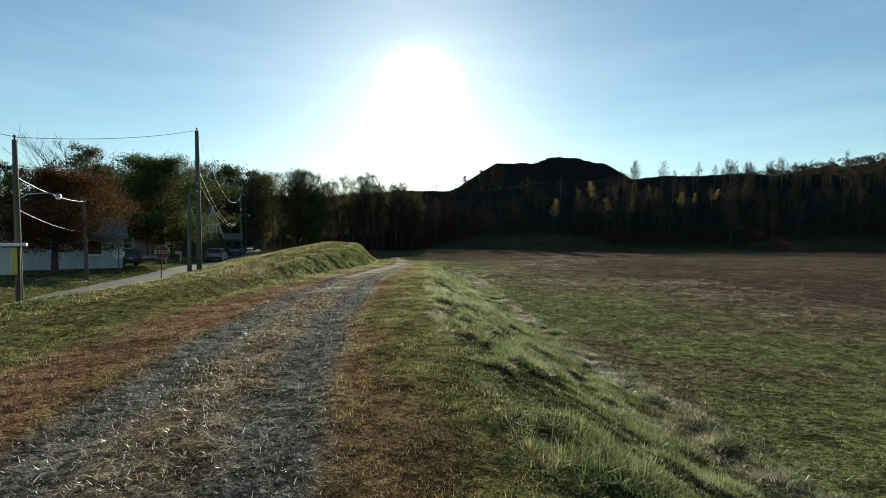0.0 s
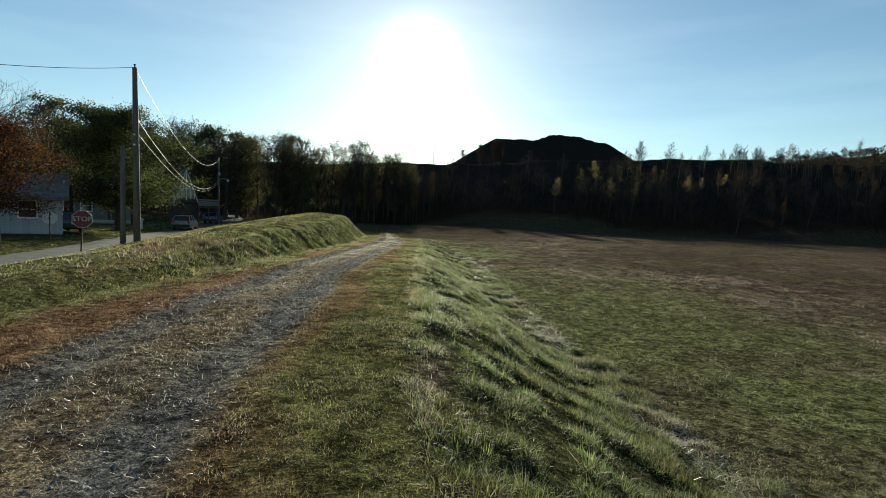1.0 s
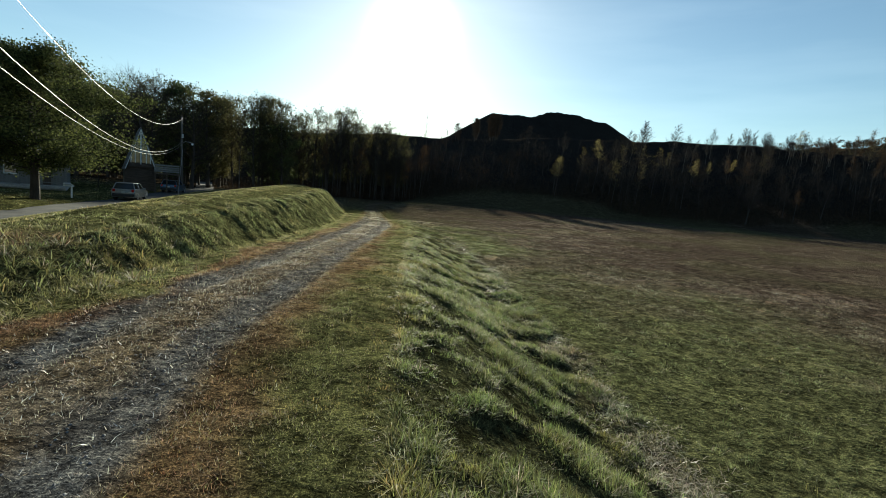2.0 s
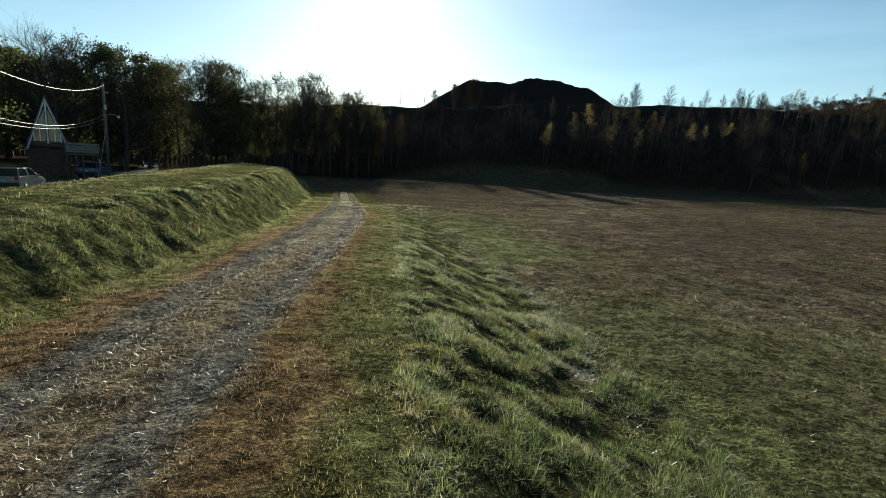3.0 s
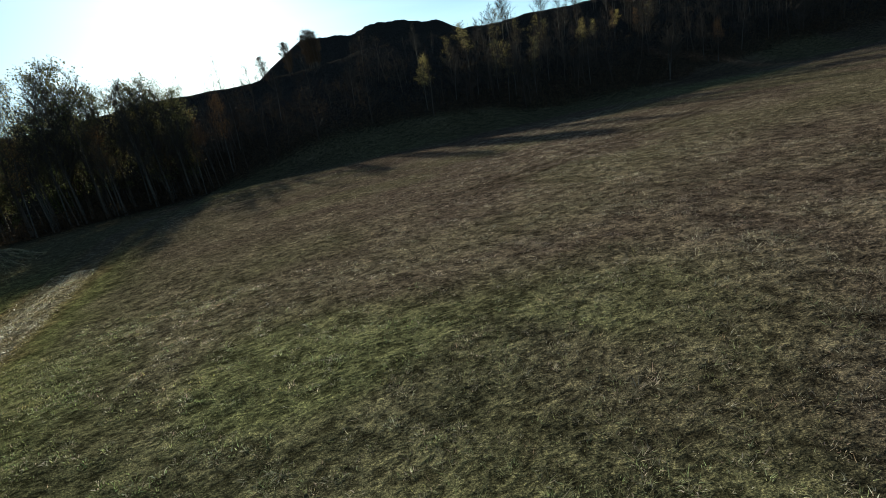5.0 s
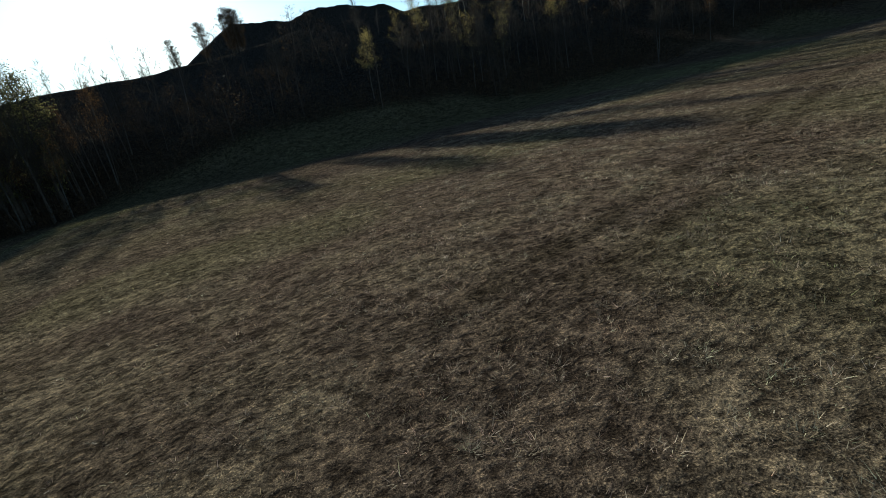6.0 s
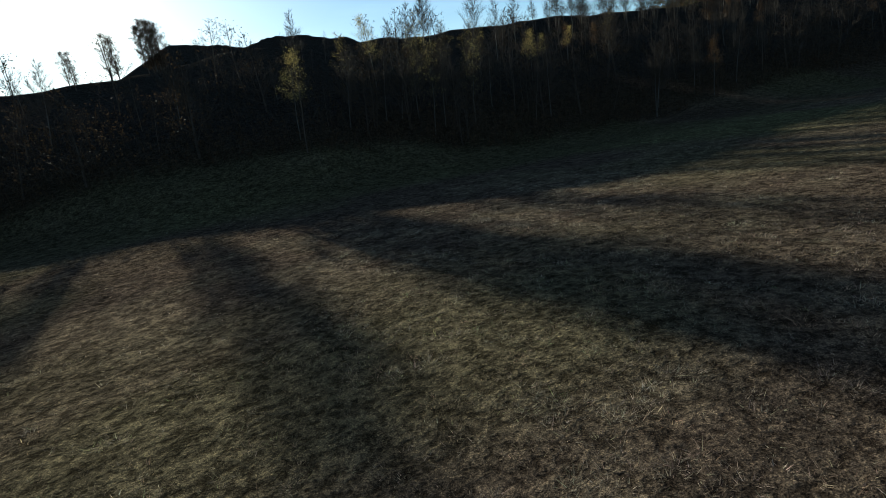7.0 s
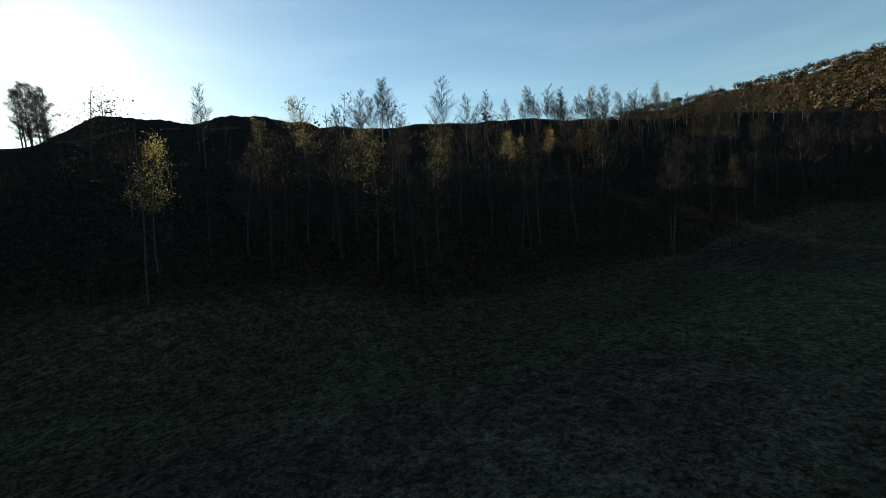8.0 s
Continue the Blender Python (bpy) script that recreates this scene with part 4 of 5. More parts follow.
# ---- grass ----
def blades(name, label, x, y, height, width, rng, lean=0.6, bent=False, tone=1.0, category="grass", tuft=None, dry=0.06, spread=(0.45, 1.55), flat=0.1):
    """Grass as single blades on the ground, one joined piece. tuft: (blades in each, radius), the blades leaning outwards."""
    n = len(x)
    height, width = np.broadcast_to(height, n).astype(float), np.broadcast_to(width, n).astype(float)
    col = blend(x, y, BLADE, rng=rng) * rng.uniform(*spread, (n, 1)) * tone
    # patches: lighter and darker, here and there rusty or pale
    f1, f2, f3 = vnoise(x, y, 0.15, 61), vnoise(x, y, 0.95, 62), vnoise(x, y, 0.55, 63)
    col = col * (0.35 + 0.75 * f1 + 0.55 * f2)[:, None]
    for amount, other in ((smooth(f3, 0.66, 0.85) * 0.5, (1.1, 0.9, 0.75)), (smooth(-f3, -0.34, -0.15) * 0.5, (0.9, 1.05, 0.95))):
        col = col * (1 + amount[:, None] * (np.array(other) - 1) * 1.5)
    withered = rng.random(n) < dry * (0.4 + 1.4 * smooth(f2, 0.35, 0.75))
    col[withered] = np.array(BLADE["straw"]) * rng.uniform(0.6, 1.1, (withered.sum(), 1))
    b = rng.uniform(0, 2 * np.pi, n)
    if tuft:
        count, radius = tuft
        height = height * rng.uniform(0.6, 1.4, n)
        r = radius * rng.uniform(0.5, 1.4, n)
        x, y, height, width, r = (np.repeat(q, count) for q in (x, y, height, width, r))
        col = np.repeat(col, count, 0)
        n = len(x)
        b = rng.uniform(0, 2 * np.pi, n)
        out = np.sqrt(rng.random(n))
        x, y = x + np.cos(b) * out * r, y + np.sin(b) * out * r
        tilt = (flat + lean * out + rng.normal(0, 0.25, n)).clip(0.05, 1.5)
        b = b + rng.normal(0, 0.5, n)
    else:
        tilt = (lean + rng.normal(0, 0.38, n)).clip(0.05, 1.5)
    z = on_ground(x, y)
    a = b + np.pi / 2 + rng.normal(0, 0.6, n)
    side = np.stack([np.cos(a), np.sin(a), np.zeros(n)], 1) * (width * rng.uniform(0.6, 1.4, n))[:, None] * 0.5
    up = np.stack([np.cos(b) * np.sin(tilt), np.sin(b) * np.sin(tilt), np.cos(tilt)], 1) * (height * rng.uniform(0.6, 1.3, n))[:, None]
    base = np.stack([x, y, z - 0.01], 1)
    col = (col * rng.uniform(0.6, 1.4, (n, 1)) * (1 + rng.normal(0, 0.06, (n, 3)))).clip(0.005, 0.8)
    if bent:
        droop = up * [1.0, 1.0, 0.25] + np.stack([np.cos(b), np.sin(b), -0.25 + 0 * b], 1) * (height * 0.35)[:, None]
        mid = base + up * 0.6
        v = np.stack([base - side, base + side, mid + side * 0.8, mid - side * 0.8, mid + droop * 0.55], 1)
        i = np.arange(n)[:, None] * 5
        f = np.concatenate([i + [0, 1, 2], i + [0, 2, 3], i + [3, 2, 4]])
        rep = 5
    else:
        v = np.stack([base - side, base + side, base + up], 1)
        f = np.arange(3 * n).reshape(-1, 3)
        rep = 3
    me = mesh_from(name, v.reshape(-1, 3), f, STRAW if category == "straw" else GRASS)
    colours(me, "tint", np.repeat(col, rep, 0))
    tagged(new(name, me), label, category, kind="stuff")


def build_grass():
    rng = np.random.default_rng(3)

    def scatter(n, y0, y1, left, right, near=0.0):
        """Even over the ground, or closer together at low y."""
        y = y0 + (y1 - y0) * rng.random(n) ** (1 + near)
        a, b = left(y), right(y)
        return a + (b - a) * rng.random(n), y

    L, R = (lambda y: lerp(y, TRACK_LEFT)), (lambda y: lerp(y, TRACK_RIGHT))
    S, D = (lambda y: lerp(y, STRIP_EDGE)), (lambda y: lerp(y, BANK_FOOT))
    F, C = (lambda y: lerp(y, MOUND_FOOT)), (lambda y: lerp(y, CREST_X))
    # mown strip between track and bank
    x, y = scatter(400000, 1, 60, R, lambda v: S(v) + 0.3 + 0.9 * smooth(v, 28, 46), 0.2)
    k = rng.random(len(x)) > smooth(x - S(y), 0.0, 1.2)
    x, y = x[k], y[k]
    k = rng.random(len(x)) < 0.12 + smooth(vnoise(x, y, 0.13, 40) * 0.7 + vnoise(x, y, 0.5, 38) * 0.3, 0.3, 0.62)
    x, y = x[k], y[k]
    blades("mown_grass", "short mown green and rust-coloured grass", x, y, 0.026 + 0.036 * vnoise(x, y, 0.3, 41), 0.005 + 0.00008 * y, rng, 1.0, spread=(0.4, 1.65), dry=0.12)
    # long grass on the bank, in tussocks
    x, y = scatter(86000, 1, 62, lambda v: S(v) - 0.05, lambda v: D(v) + 0.6 + 6 * smooth(v, 36, 50), 0.1)
    t = hummocks(x, y) * 0.75 + vnoise(x, y, 1.8, 43) * 0.25
    k = rng.random(len(x)) < 0.12 + 1.0 * smooth(t, 0.34, 0.58)
    x, y, t = x[k], y[k], t[k]
    thin = rng.random(len(x)) > 0.45 * smooth(y, 34, 52) + 0.4 * smooth(x - D(y), 2.0, 6.5)
    x, y, t = x[thin], y[thin], t[thin]
    fade = 1 - 0.6 * smooth(y, 26, 48)
    long = rng.random(len(x)) < 0.22
    blades("bank_grass", "long tussocky green grass on the bank", x, y, (0.045 + 0.085 * smooth(t, 0.4, 0.75)) * fade, 0.0055 + 0.00012 * y, rng, 1.1, tone=0.8, tuft=(9, 0.055), dry=0.06, spread=(0.3, 1.85))
    x, y, t, fade = x[long], y[long], t[long], fade[long]
    blades("tussock_grass", "tall bent grass blades on the bank", x, y, (0.07 + 0.1 * smooth(t, 0.4, 0.75)) * fade, 0.0044 + 0.0001 * y, rng, 1.05, True, 0.72, tuft=(6, 0.07), dry=0.05, spread=(0.4, 1.7))
    # matted straw at the bank's foot and over the track
    y = 1 + 47 * rng.random(46000)
    x = D(y) + 0.1 + (vnoise(y, y * 0, 2.6, 44) - 0.5) * 1.0 + rng.normal(0, 0.26, len(y)) * (0.4 + 1.2 * vnoise(y, y * 0, 1.1, 45))
    k = rng.random(len(x)) < (0.1 + 0.8 * smooth(vnoise(x, y, 0.42, 44) * 0.5 + vnoise(y, y * 0, 1.7, 49) * 0.5, 0.42, 0.7)) * (1 - 0.85 * smooth(y, 26, 42))
    blades("matted_straw", "flattened pale straw along the bank's foot", x[k], y[k], 0.17, 0.0055, rng, 1.25, True, 1.35, "straw", dry=0.7, spread=(0.3, 1.6))
    x, y = scatter(170000, 1, 74, lambda v: L(v) - 0.2, lambda v: R(v) + 0.2, 0.35)
    u = (x - L(y)) / (R(y) - L(y))
    k = rng.random(len(x)) < np.where(np.abs(u - 0.5) < 0.2, 1.0, 0.4)
    blades("track_straw", "scattered dry straw and clippings on gravel", x[k], y[k], 0.06, 0.0045 + 0.00014 * y[k], rng, 1.2, False, 1.75, "straw", dry=0.5, spread=(0.25, 1.9))
    x, y = scatter(5000, 1, 60, lambda v: L(v) - 0.1, lambda v: R(v) + 0.1, 0.35)
    blades("curled_straw", "long curled pale stalks lying on gravel", x, y, 0.1, 0.0045 + 0.0001 * y, rng, 1.25, True, 1.8, "straw", dry=0.8)
    # verge left of the track, the mound's flank, the lawn towards the lane
    x, y = scatter(270000, 2, 66, F, L, 0.25)
    k = rng.random(len(x)) < 0.12 + smooth(vnoise(x, y, 0.14, 39) * 0.7 + vnoise(x, y, 0.5, 37) * 0.3, 0.3, 0.62)
    x, y = x[k], y[k]
    blades("verge_grass", "short rust and green grass beside the track", x, y, 0.026 + 0.036 * vnoise(x, y, 0.3, 45), 0.0055 + 0.0001 * y, rng, 1.0, spread=(0.4, 1.65), dry=0.08)
    x, y = scatter(46000, 2, 88, lambda v: C(v) - 0.5, lambda v: F(v) + 0.3)
    t = hummocks(x, y) * 0.8 + vnoise(x, y, 2.0, 47) * 0.2
    flank = (1 - smooth((F(y) + 0.2 - x) / (F(y) + 0.2 - C(y)), 0.5, 0.7)) * smooth(y, 14, 22)
    k = rng.random(len(x)) < np.where(flank > 0.5, 0.1 + smooth(t, 0.36, 0.58), 0.6)
    flank = flank[k]
    blades("mound_grass", "rough lumpy green grass on the earth mound", x[k], y[k], 0.035 + (0.02 + 0.07 * smooth(t[k], 0.4, 0.8)) * flank, 0.0075, rng, 1.05, tone=1.0, tuft=(8, 0.075), spread=(0.3, 1.8))
    x, y = scatter(20000, 2, 95, lambda v: lerp(v, ROAD_RIGHT), lambda v: C(v) + 0.5, 0.6)
    blades("lawn_grass", "mown grass between mound and lane", x, y, 0.06, 0.012 + 0.0002 * y, rng, 1.0, tuft=(6, 0.13), spread=(0.35, 1.7), dry=0.1)
    x, y = scatter(7000, 8, 90, lambda v: lerp(v, ROAD_LEFT) - 22, lambda v: lerp(v, ROAD_LEFT))
    blades("yard_grass", "mown grass in the yards beside the lane", x, y, 0.08, 0.03, rng, 1.0, tuft=(6, 0.2))
    x, y = rng.normal(-6.3, 0.8, 700), rng.normal(22.0, 2.2, 700)
    blades("weeds", "dark rank weeds at the mound's foot", x, y, 0.2, 0.014, rng, 1.0, True, 0.7, tuft=(8, 0.1))
    # the field: closer along a middle stretch, sparser outside
    mid = lambda v: np.interp(v, [0, 20, 45, 60, 75, 90, 105], [9, 6, 5, 8, 14, 22, 27])
    n = 84000
    y = 34 + 62 * rng.random(n) - rng.random(n) ** 2 * 8
    x = mid(y) + 1 + rng.normal(0, 5.5, n)
    t = vnoise(x, y, 0.9, 48)
    k = (x > D(y) - 0.3) & (rng.random(n) < 0.2 + 0.2 * smooth(t, 0.25, 0.7) + 0.7 * smooth(vnoise(x, y, 0.3, 53), 0.35, 0.6)) & (ruts(x, y) < 0.35)
    x, y, t = x[k], y[k], t[k]
    blades("field_grass", "withered reddish-brown and green field grass", x, y, 0.04 + 0.03 * smooth(t, 0.4, 0.85) + 0.05 * smooth(vnoise(x, y, 0.3, 53), 0.4, 0.75), 0.006, rng, 0.45, tone=0.82, tuft=(10, 0.08), dry=0.05, spread=(0.3, 1.7), flat=0.85)
    # the field beside the bank, with streaks of flattened straw
    x, y = scatter(52000, 1, 38, lambda v: D(v) + 0.1, lambda v: D(v) + 17, 0.15)
    t = vnoise(x, y, 0.3, 50) * 0.7 + vnoise(x, y, 1.6, 51) * 0.3
    k = rng.random(len(x)) < 0.15 + smooth(t, 0.36, 0.6)
    blades("near_field_grass", "short tufted green and brown grass beside the bank", x[k], y[k], 0.04 + 0.05 * smooth(t[k], 0.35, 0.75), 0.0062, rng, 0.7, tone=1.25, tuft=(8, 0.075), dry=0.08, spread=(0.3, 1.8), flat=0.55)
    x, y = scatter(42000, 1, 50, lambda v: D(v) + 0.1, lambda v: D(v) + 15, 0.2)
    k = rng.random(len(x)) < smooth(vnoise(x * 1.0 + y * 0.35, y * 0.35, 0.8, 52), 0.56, 0.8)
    blades("field_straw", "pale flattened straw streaks across the field", x[k], y[k], 0.11, 0.006, rng, 1.15, False, 1.7, "straw", dry=0.9)
    x, y = scatter(34000, 2, 116, lambda v: D(v) + 0.2, lambda v: D(v) * 0 + 72, 0.15)
    k = (ruts(x, y) < 0.3) & ((np.abs(x - mid(y) - 1) > 9) | (y < 30))
    x, y = x[k], y[k]
    blades("outer_field_grass", "withered brown grass across the open field", x, y, 0.06, 0.009, rng, 0.5, tone=1.05, tuft=(7, 0.1), dry=0.12, spread=(0.25, 1.9), flat=0.8)
    # loose stones in the wheel lanes
    n = 22000
    x, y = scatter(n, 1, 62, L, R)
    u = (x - L(y)) / (R(y) - L(y))
    k = rng.random(n) < 0.15 + np.exp(-(((u - 0.17) / 0.15) ** 4)) + np.exp(-(((u - 0.82) / 0.15) ** 4))
    x, y = x[k], y[k]
    n = len(x)
    octa = np.array([(1, 0, 0), (0, 1, 0), (-1, 0, 0), (0, -1, 0), (0, 0, 0.7), (0, 0, -0.7)], float)
    of = np.array([(0, 1, 4), (1, 2, 4), (2, 3, 4), (3, 0, 4), (1, 0, 5), (2, 1, 5), (3, 2, 5), (0, 3, 5)])
    s = 0.005 + 0.014 * rng.random(n) ** 3
    v = octa[None] * rng.uniform(0.6, 1.3, (n, 6, 3)) * s[:, None, None]
    a = rng.uniform(0, 6.28, n)
    ca, sa = np.cos(a)[:, None], np.sin(a)[:, None]
    v = np.stack([v[:, :, 0] * ca - v[:, :, 1] * sa, v[:, :, 0] * sa + v[:, :, 1] * ca, v[:, :, 2]], -1)
    v = v + np.stack([x, y, on_ground(x, y) + 0.002], 1)[:, None]
    f = (of[None] + np.arange(n)[:, None, None] * 6).reshape(-1, 3)
    tagged(new("loose_gravel", mesh_from("loose_gravel", v.reshape(-1, 3), f, STONE)), "blue-grey crushed stone in the wheel lanes", "gravel", kind="stuff")


build_grass()


# ---- poles, cables and signs ----
POLE_A, POLE_B, POLE_C = (-15.45, 30.2), (-16.5, 19.5), (-37.7, 77.5)


def utility_pole(x, y, height, label, lean=(0, 0), r=0.15):
    ob = thing("utility_pole", label, "utility pole", x, y, at(x, y), group="poles along the lane")
    top = Vector((math.tan(radians(lean[0])) * height, math.tan(radians(lean[1])) * height, height))
    part("shaft", tube([(0, 0, -0.5), top * 0.35, top * 0.7, top], [r * 1.1, r, r * 0.88, r * 0.75], 14), POLE_WOOD, ob, shade=True)
    return ob, top


def street_lamp(parent, base, reach, z, s=1.0):
    """A curved arm with a lamp head under its end."""
    b = Vector(base)
    e = Vector((*reach, z))
    mid = b.lerp(e, 0.5) + Vector((0, 0, 0.18))
    arm = part("lamp_arm", tube([b, b.lerp(mid, 0.5) + Vector((0, 0, 0.1)), mid, mid.lerp(e, 0.5) + Vector((0, 0, 0.06)), e], 0.025, 8), GALV, parent, "thin curved steel arm", True)
    hd = part("lamp_head", tube([e + Vector((0, 0, 0.12 * s)), e + Vector((0, 0, 0.1 * s)), e + Vector((0, 0, -0.02 * s)), e + Vector((0, 0, -0.1 * s))], [0.05 * s, 0.13 * s, 0.19 * s, 0.2 * s], 14), GALV, parent, "grey lamp housing", True)
    part("lens", tube([e + Vector((0, 0, -0.1 * s)), e + Vector((0, 0, -0.24 * s)), e + Vector((0, 0, -0.3 * s))], [0.185 * s, 0.15 * s, 0.05 * s], 14), LAMP_GLASS, hd, "pale glass lens", True)
    return arm


pole_a, top_a = utility_pole(*POLE_A, 8.7, "tall weathered wooden pole on the lawn's edge", (-0.6, 0))
pole_b, top_b = utility_pole(*POLE_B, 6.75, "weathered wooden pole with a street lamp", (-1.0, 0), 0.115)
pole_c, top_c = utility_pole(*POLE_C, 9.9, "dark wooden pole with lamp beside the lane", (-0.5, 0))
utility_pole(-15.6, 29.4, 4.75, "short second pole beside a tall pole", (0.3, 0), 0.12)
utility_pole(-22.9, 30.0, 5.3, "slim pole before a rust-leaved tree", (-1.5, 0), 0.11)
street_lamp(pole_b, (-0.08, 0, 4.3), (1.05, 0.75), 4.55, 0.6)
street_lamp(pole_c, (0.1, 0, 6.5), (1.35, 0.1), 6.5, 0.8)
for pole, top in ((pole_a, top_a), (pole_b, top_b), (pole_c, top_c)):
    part("insulator", tube([top + Vector((0.0, 0, 0)), top + Vector((0, 0, 0.1)), top + Vector((0, 0, 0.16)), top + Vector((0, 0, 0.2))], [0.03, 0.03, 0.06, 0.03], 10), PLASTIC_DARK, pole, "dark pin insulator", True)
for z in (5.4, 4.9):
    part("clamp", tube([(-0.02, -0.17, z), (0.0, 0.17, z)], 0.05, 8), GALV, pole_a, "steel cable clamp")
part("transformer_bracket", box(0.12, 0.3, 0.5, 0.05, 0, 7.4, 0.02), GALV, pole_c, "grey steel bracket")


def cable(name, p, q, sag, r, mat, label, group="cables between the poles"):
    p, q = Vector(p), Vector(q)
    pts = [p.lerp(q, k / 24) - Vector((0, 0, sag * 4 * (k / 24) * (1 - k / 24))) for k in range(25)]
    bm = tube(pts, r, 6)
    me = bpy.data.meshes.new(name)
    bm.to_mesh(me)
    bm.free()
    me.materials.append(mat)
    tagged(new(name, me), label, "cable", group)


za, zb, zc = at(*POLE_A), at(*POLE_B), at(*POLE_C)
on_a = lambda z: (POLE_A[0] + 0.02, POLE_A[1], za + z)
on_b = lambda z: (POLE_B[0] + 0.02, POLE_B[1], zb + z)
on_c = lambda z: (POLE_C[0] + 0.05, POLE_C[1], zc + z)
cable("power_cable", on_a(8.75), on_b(6.85), 0.25, 0.012, DARK_CABLE, "thin dark wire between two poles")
cable("power_cable", on_a(8.5), on_c(9.7), 2.5, 0.009, CABLE, "pale sagging cable along the lane")
cable("telephone_cable", on_a(6.2), on_c(6.75), 2.5, 0.011, CABLE, "thick pale sagging cable along the lane")
cable("telephone_cable", on_a(5.5), on_c(6.35), 2.2, 0.009, CABLE, "lower pale sagging cable along the lane")
cable("service_wire", on_b(5.2), (-22.9, 30.0, at(-22.9, 30) + 5.0), 0.25, 0.009, CABLE, "pale service wire to a slim pole")
cable("service_wire", on_b(3.9), (-27.5, 36.5, 3.4), 0.45, 0.009, CABLE, "pale slack wire to a building")
cable("power_cable", on_b(6.85), (-14.5, -25, 7.0), 0.4, 0.012, DARK_CABLE, "thin dark wire leaving the last pole")
cable("guy_wire", on_c(5.6), (-32.6, 68.5, at(-32.6, 68.5)), 0.0, 0.014, GALV, "steel guy wire anchored in the grass")


def octagon(r):
    return [(r * math.cos(math.pi / 8 + k * math.pi / 4), r * math.sin(math.pi / 8 + k * math.pi / 4)) for k in range(8)]


def stop_sign(x, y, turn, label, post_h=1.88, lean=0.0):
    ob = thing("stop_sign", label, "road sign", x, y, at(x, y), turn, "stop signs at the junction")
    part("post", box(0.06, 0.05, post_h + 0.4, math.tan(radians(lean)) * 1.0, 0.03, post_h / 2 - 0.2, 0.008, Matrix.Rotation(radians(lean), 4, "Y")), RUSTY, ob, "rusty steel post")
    dx = math.tan(radians(lean)) * 1.5
    border = prism([(dx + u, 1.5 + v) for u, v in octagon(0.41)], 0.012)
    bmesh.ops.translate(border, verts=border.verts, vec=(0, -0.01, 0))
    plate = part("plate", border, SIGN_WHITE, ob, "white-edged octagonal plate")
    face = prism([(dx + u, 1.5 + v) for u, v in octagon(0.385)], 0.004)
    bmesh.ops.translate(face, verts=face.verts, vec=(0, -0.0195, 0))
    part("face", face, SIGN_RED, plate, "red octagonal face")
    back = prism([(dx + u, 1.5 + v) for u, v in octagon(0.405)], 0.003)
    bmesh.ops.translate(back, verts=back.verts, vec=(0, 0.0, 0))
    part("back", back, SIGN_BACK, plate, "bare metal back")
    font = bpy.data.curves.new("word", "FONT")
    font.body, font.align_x, font.align_y, font.size, font.extrude = "STOP", "CENTER", "CENTER", 0.3, 0.002
    tmp = new("word", font)
    bpy.context.view_layer.update()
    me = bpy.data.meshes.new_from_object(tmp.evaluated_get(bpy.context.evaluated_depsgraph_get()))
    bpy.data.objects.remove(tmp)
    me.materials.clear()
    me.materials.append(SIGN_WHITE)
    shared_part("lettering", me, plate, "white capital letters", pose(dx, -0.025, 1.5, 90, 0, 0))
    for z in (1.26, 1.74):
        part("bolt", tube([(dx, -0.03, z), (dx, 0.0, z)], 0.014, 8), GALV, plate)
    return ob


stop_sign(-15.9, 27.2, 30, "red stop sign on a leaning rusty post", lean=3.0)
stop_sign(-24.7, 34.9, 218, "stop sign seen from its bare metal back")


def notice_board(x, y, turn):
    ob = thing("notice_board", "white roofed notice board with yellow edge", "notice board", x, y, at(x, y), turn)
    for dx in (-0.75, 0.75):
        part("post", box(0.1, 0.1, 2.6, dx, 0, 1.15, 0.01), BROWN_WOOD, ob)
    part("roof", box(2.0, 0.5, 0.12, 0, 0, 2.5, 0.02), TRIM_WHITE, ob, "flat white roof")
    panel = part("panel", box(1.2, 0.05, 1.0, -0.05, -0.08, 1.88, 0.01), SIGN_WHITE, ob, "white notice panel")
    part("edge", box(0.16, 0.056, 1.0, 0.64, -0.08, 1.88, 0.008), YELLOW, panel, "yellow strip")
    for k, (dx, z, w) in enumerate(((0.2, 2.22, 0.3), (0.2, 2.12, 0.3), (0.15, 1.52, 0.4), (-0.2, 1.7, 0.5))):
        part("text_bar", box(w, 0.01, 0.05, dx - 0.1, -0.111, z), PLASTIC_DARK, panel)


notice_board(-15.6, 17.6, 42)


def mailbox(x, y, turn):
    ob = thing("mailbox", "grey mailbox on a wooden post by the lane", "mailbox", x, y, at(x, y), turn)
    part("post", box(0.1, 0.1, 1.3, 0, 0, 0.45, 0.01), TRIM_WHITE, ob)
    part("arm", box(0.09, 0.75, 0.09, 0, -0.2, 0.95, 0.01), TRIM_WHITE, ob)
    n = 10
    outline = [(-0.09, 1.0), (0.09, 1.0)] + [(0.09 * math.cos(math.pi * k / n), 1.11 + 0.09 * math.sin(math.pi * k / n)) for k in range(n + 1)]
    body = prism(outline, 0.48)
    bmesh.ops.translate(body, verts=body.verts, vec=(0, -0.3, 0))
    part("body", body, GALV, ob, "rounded grey metal box")


mailbox(-31.2, 51.9, -25)


# ---- cars ----
def arch(r, width, sides=20):
    return tube([(-width / 2, 0, 0), (-width / 2 + 0.03, 0, 0), (width / 2 - 0.03, 0, 0), (width / 2, 0, 0)], [r * 0.9, r, r, r * 0.9], sides)


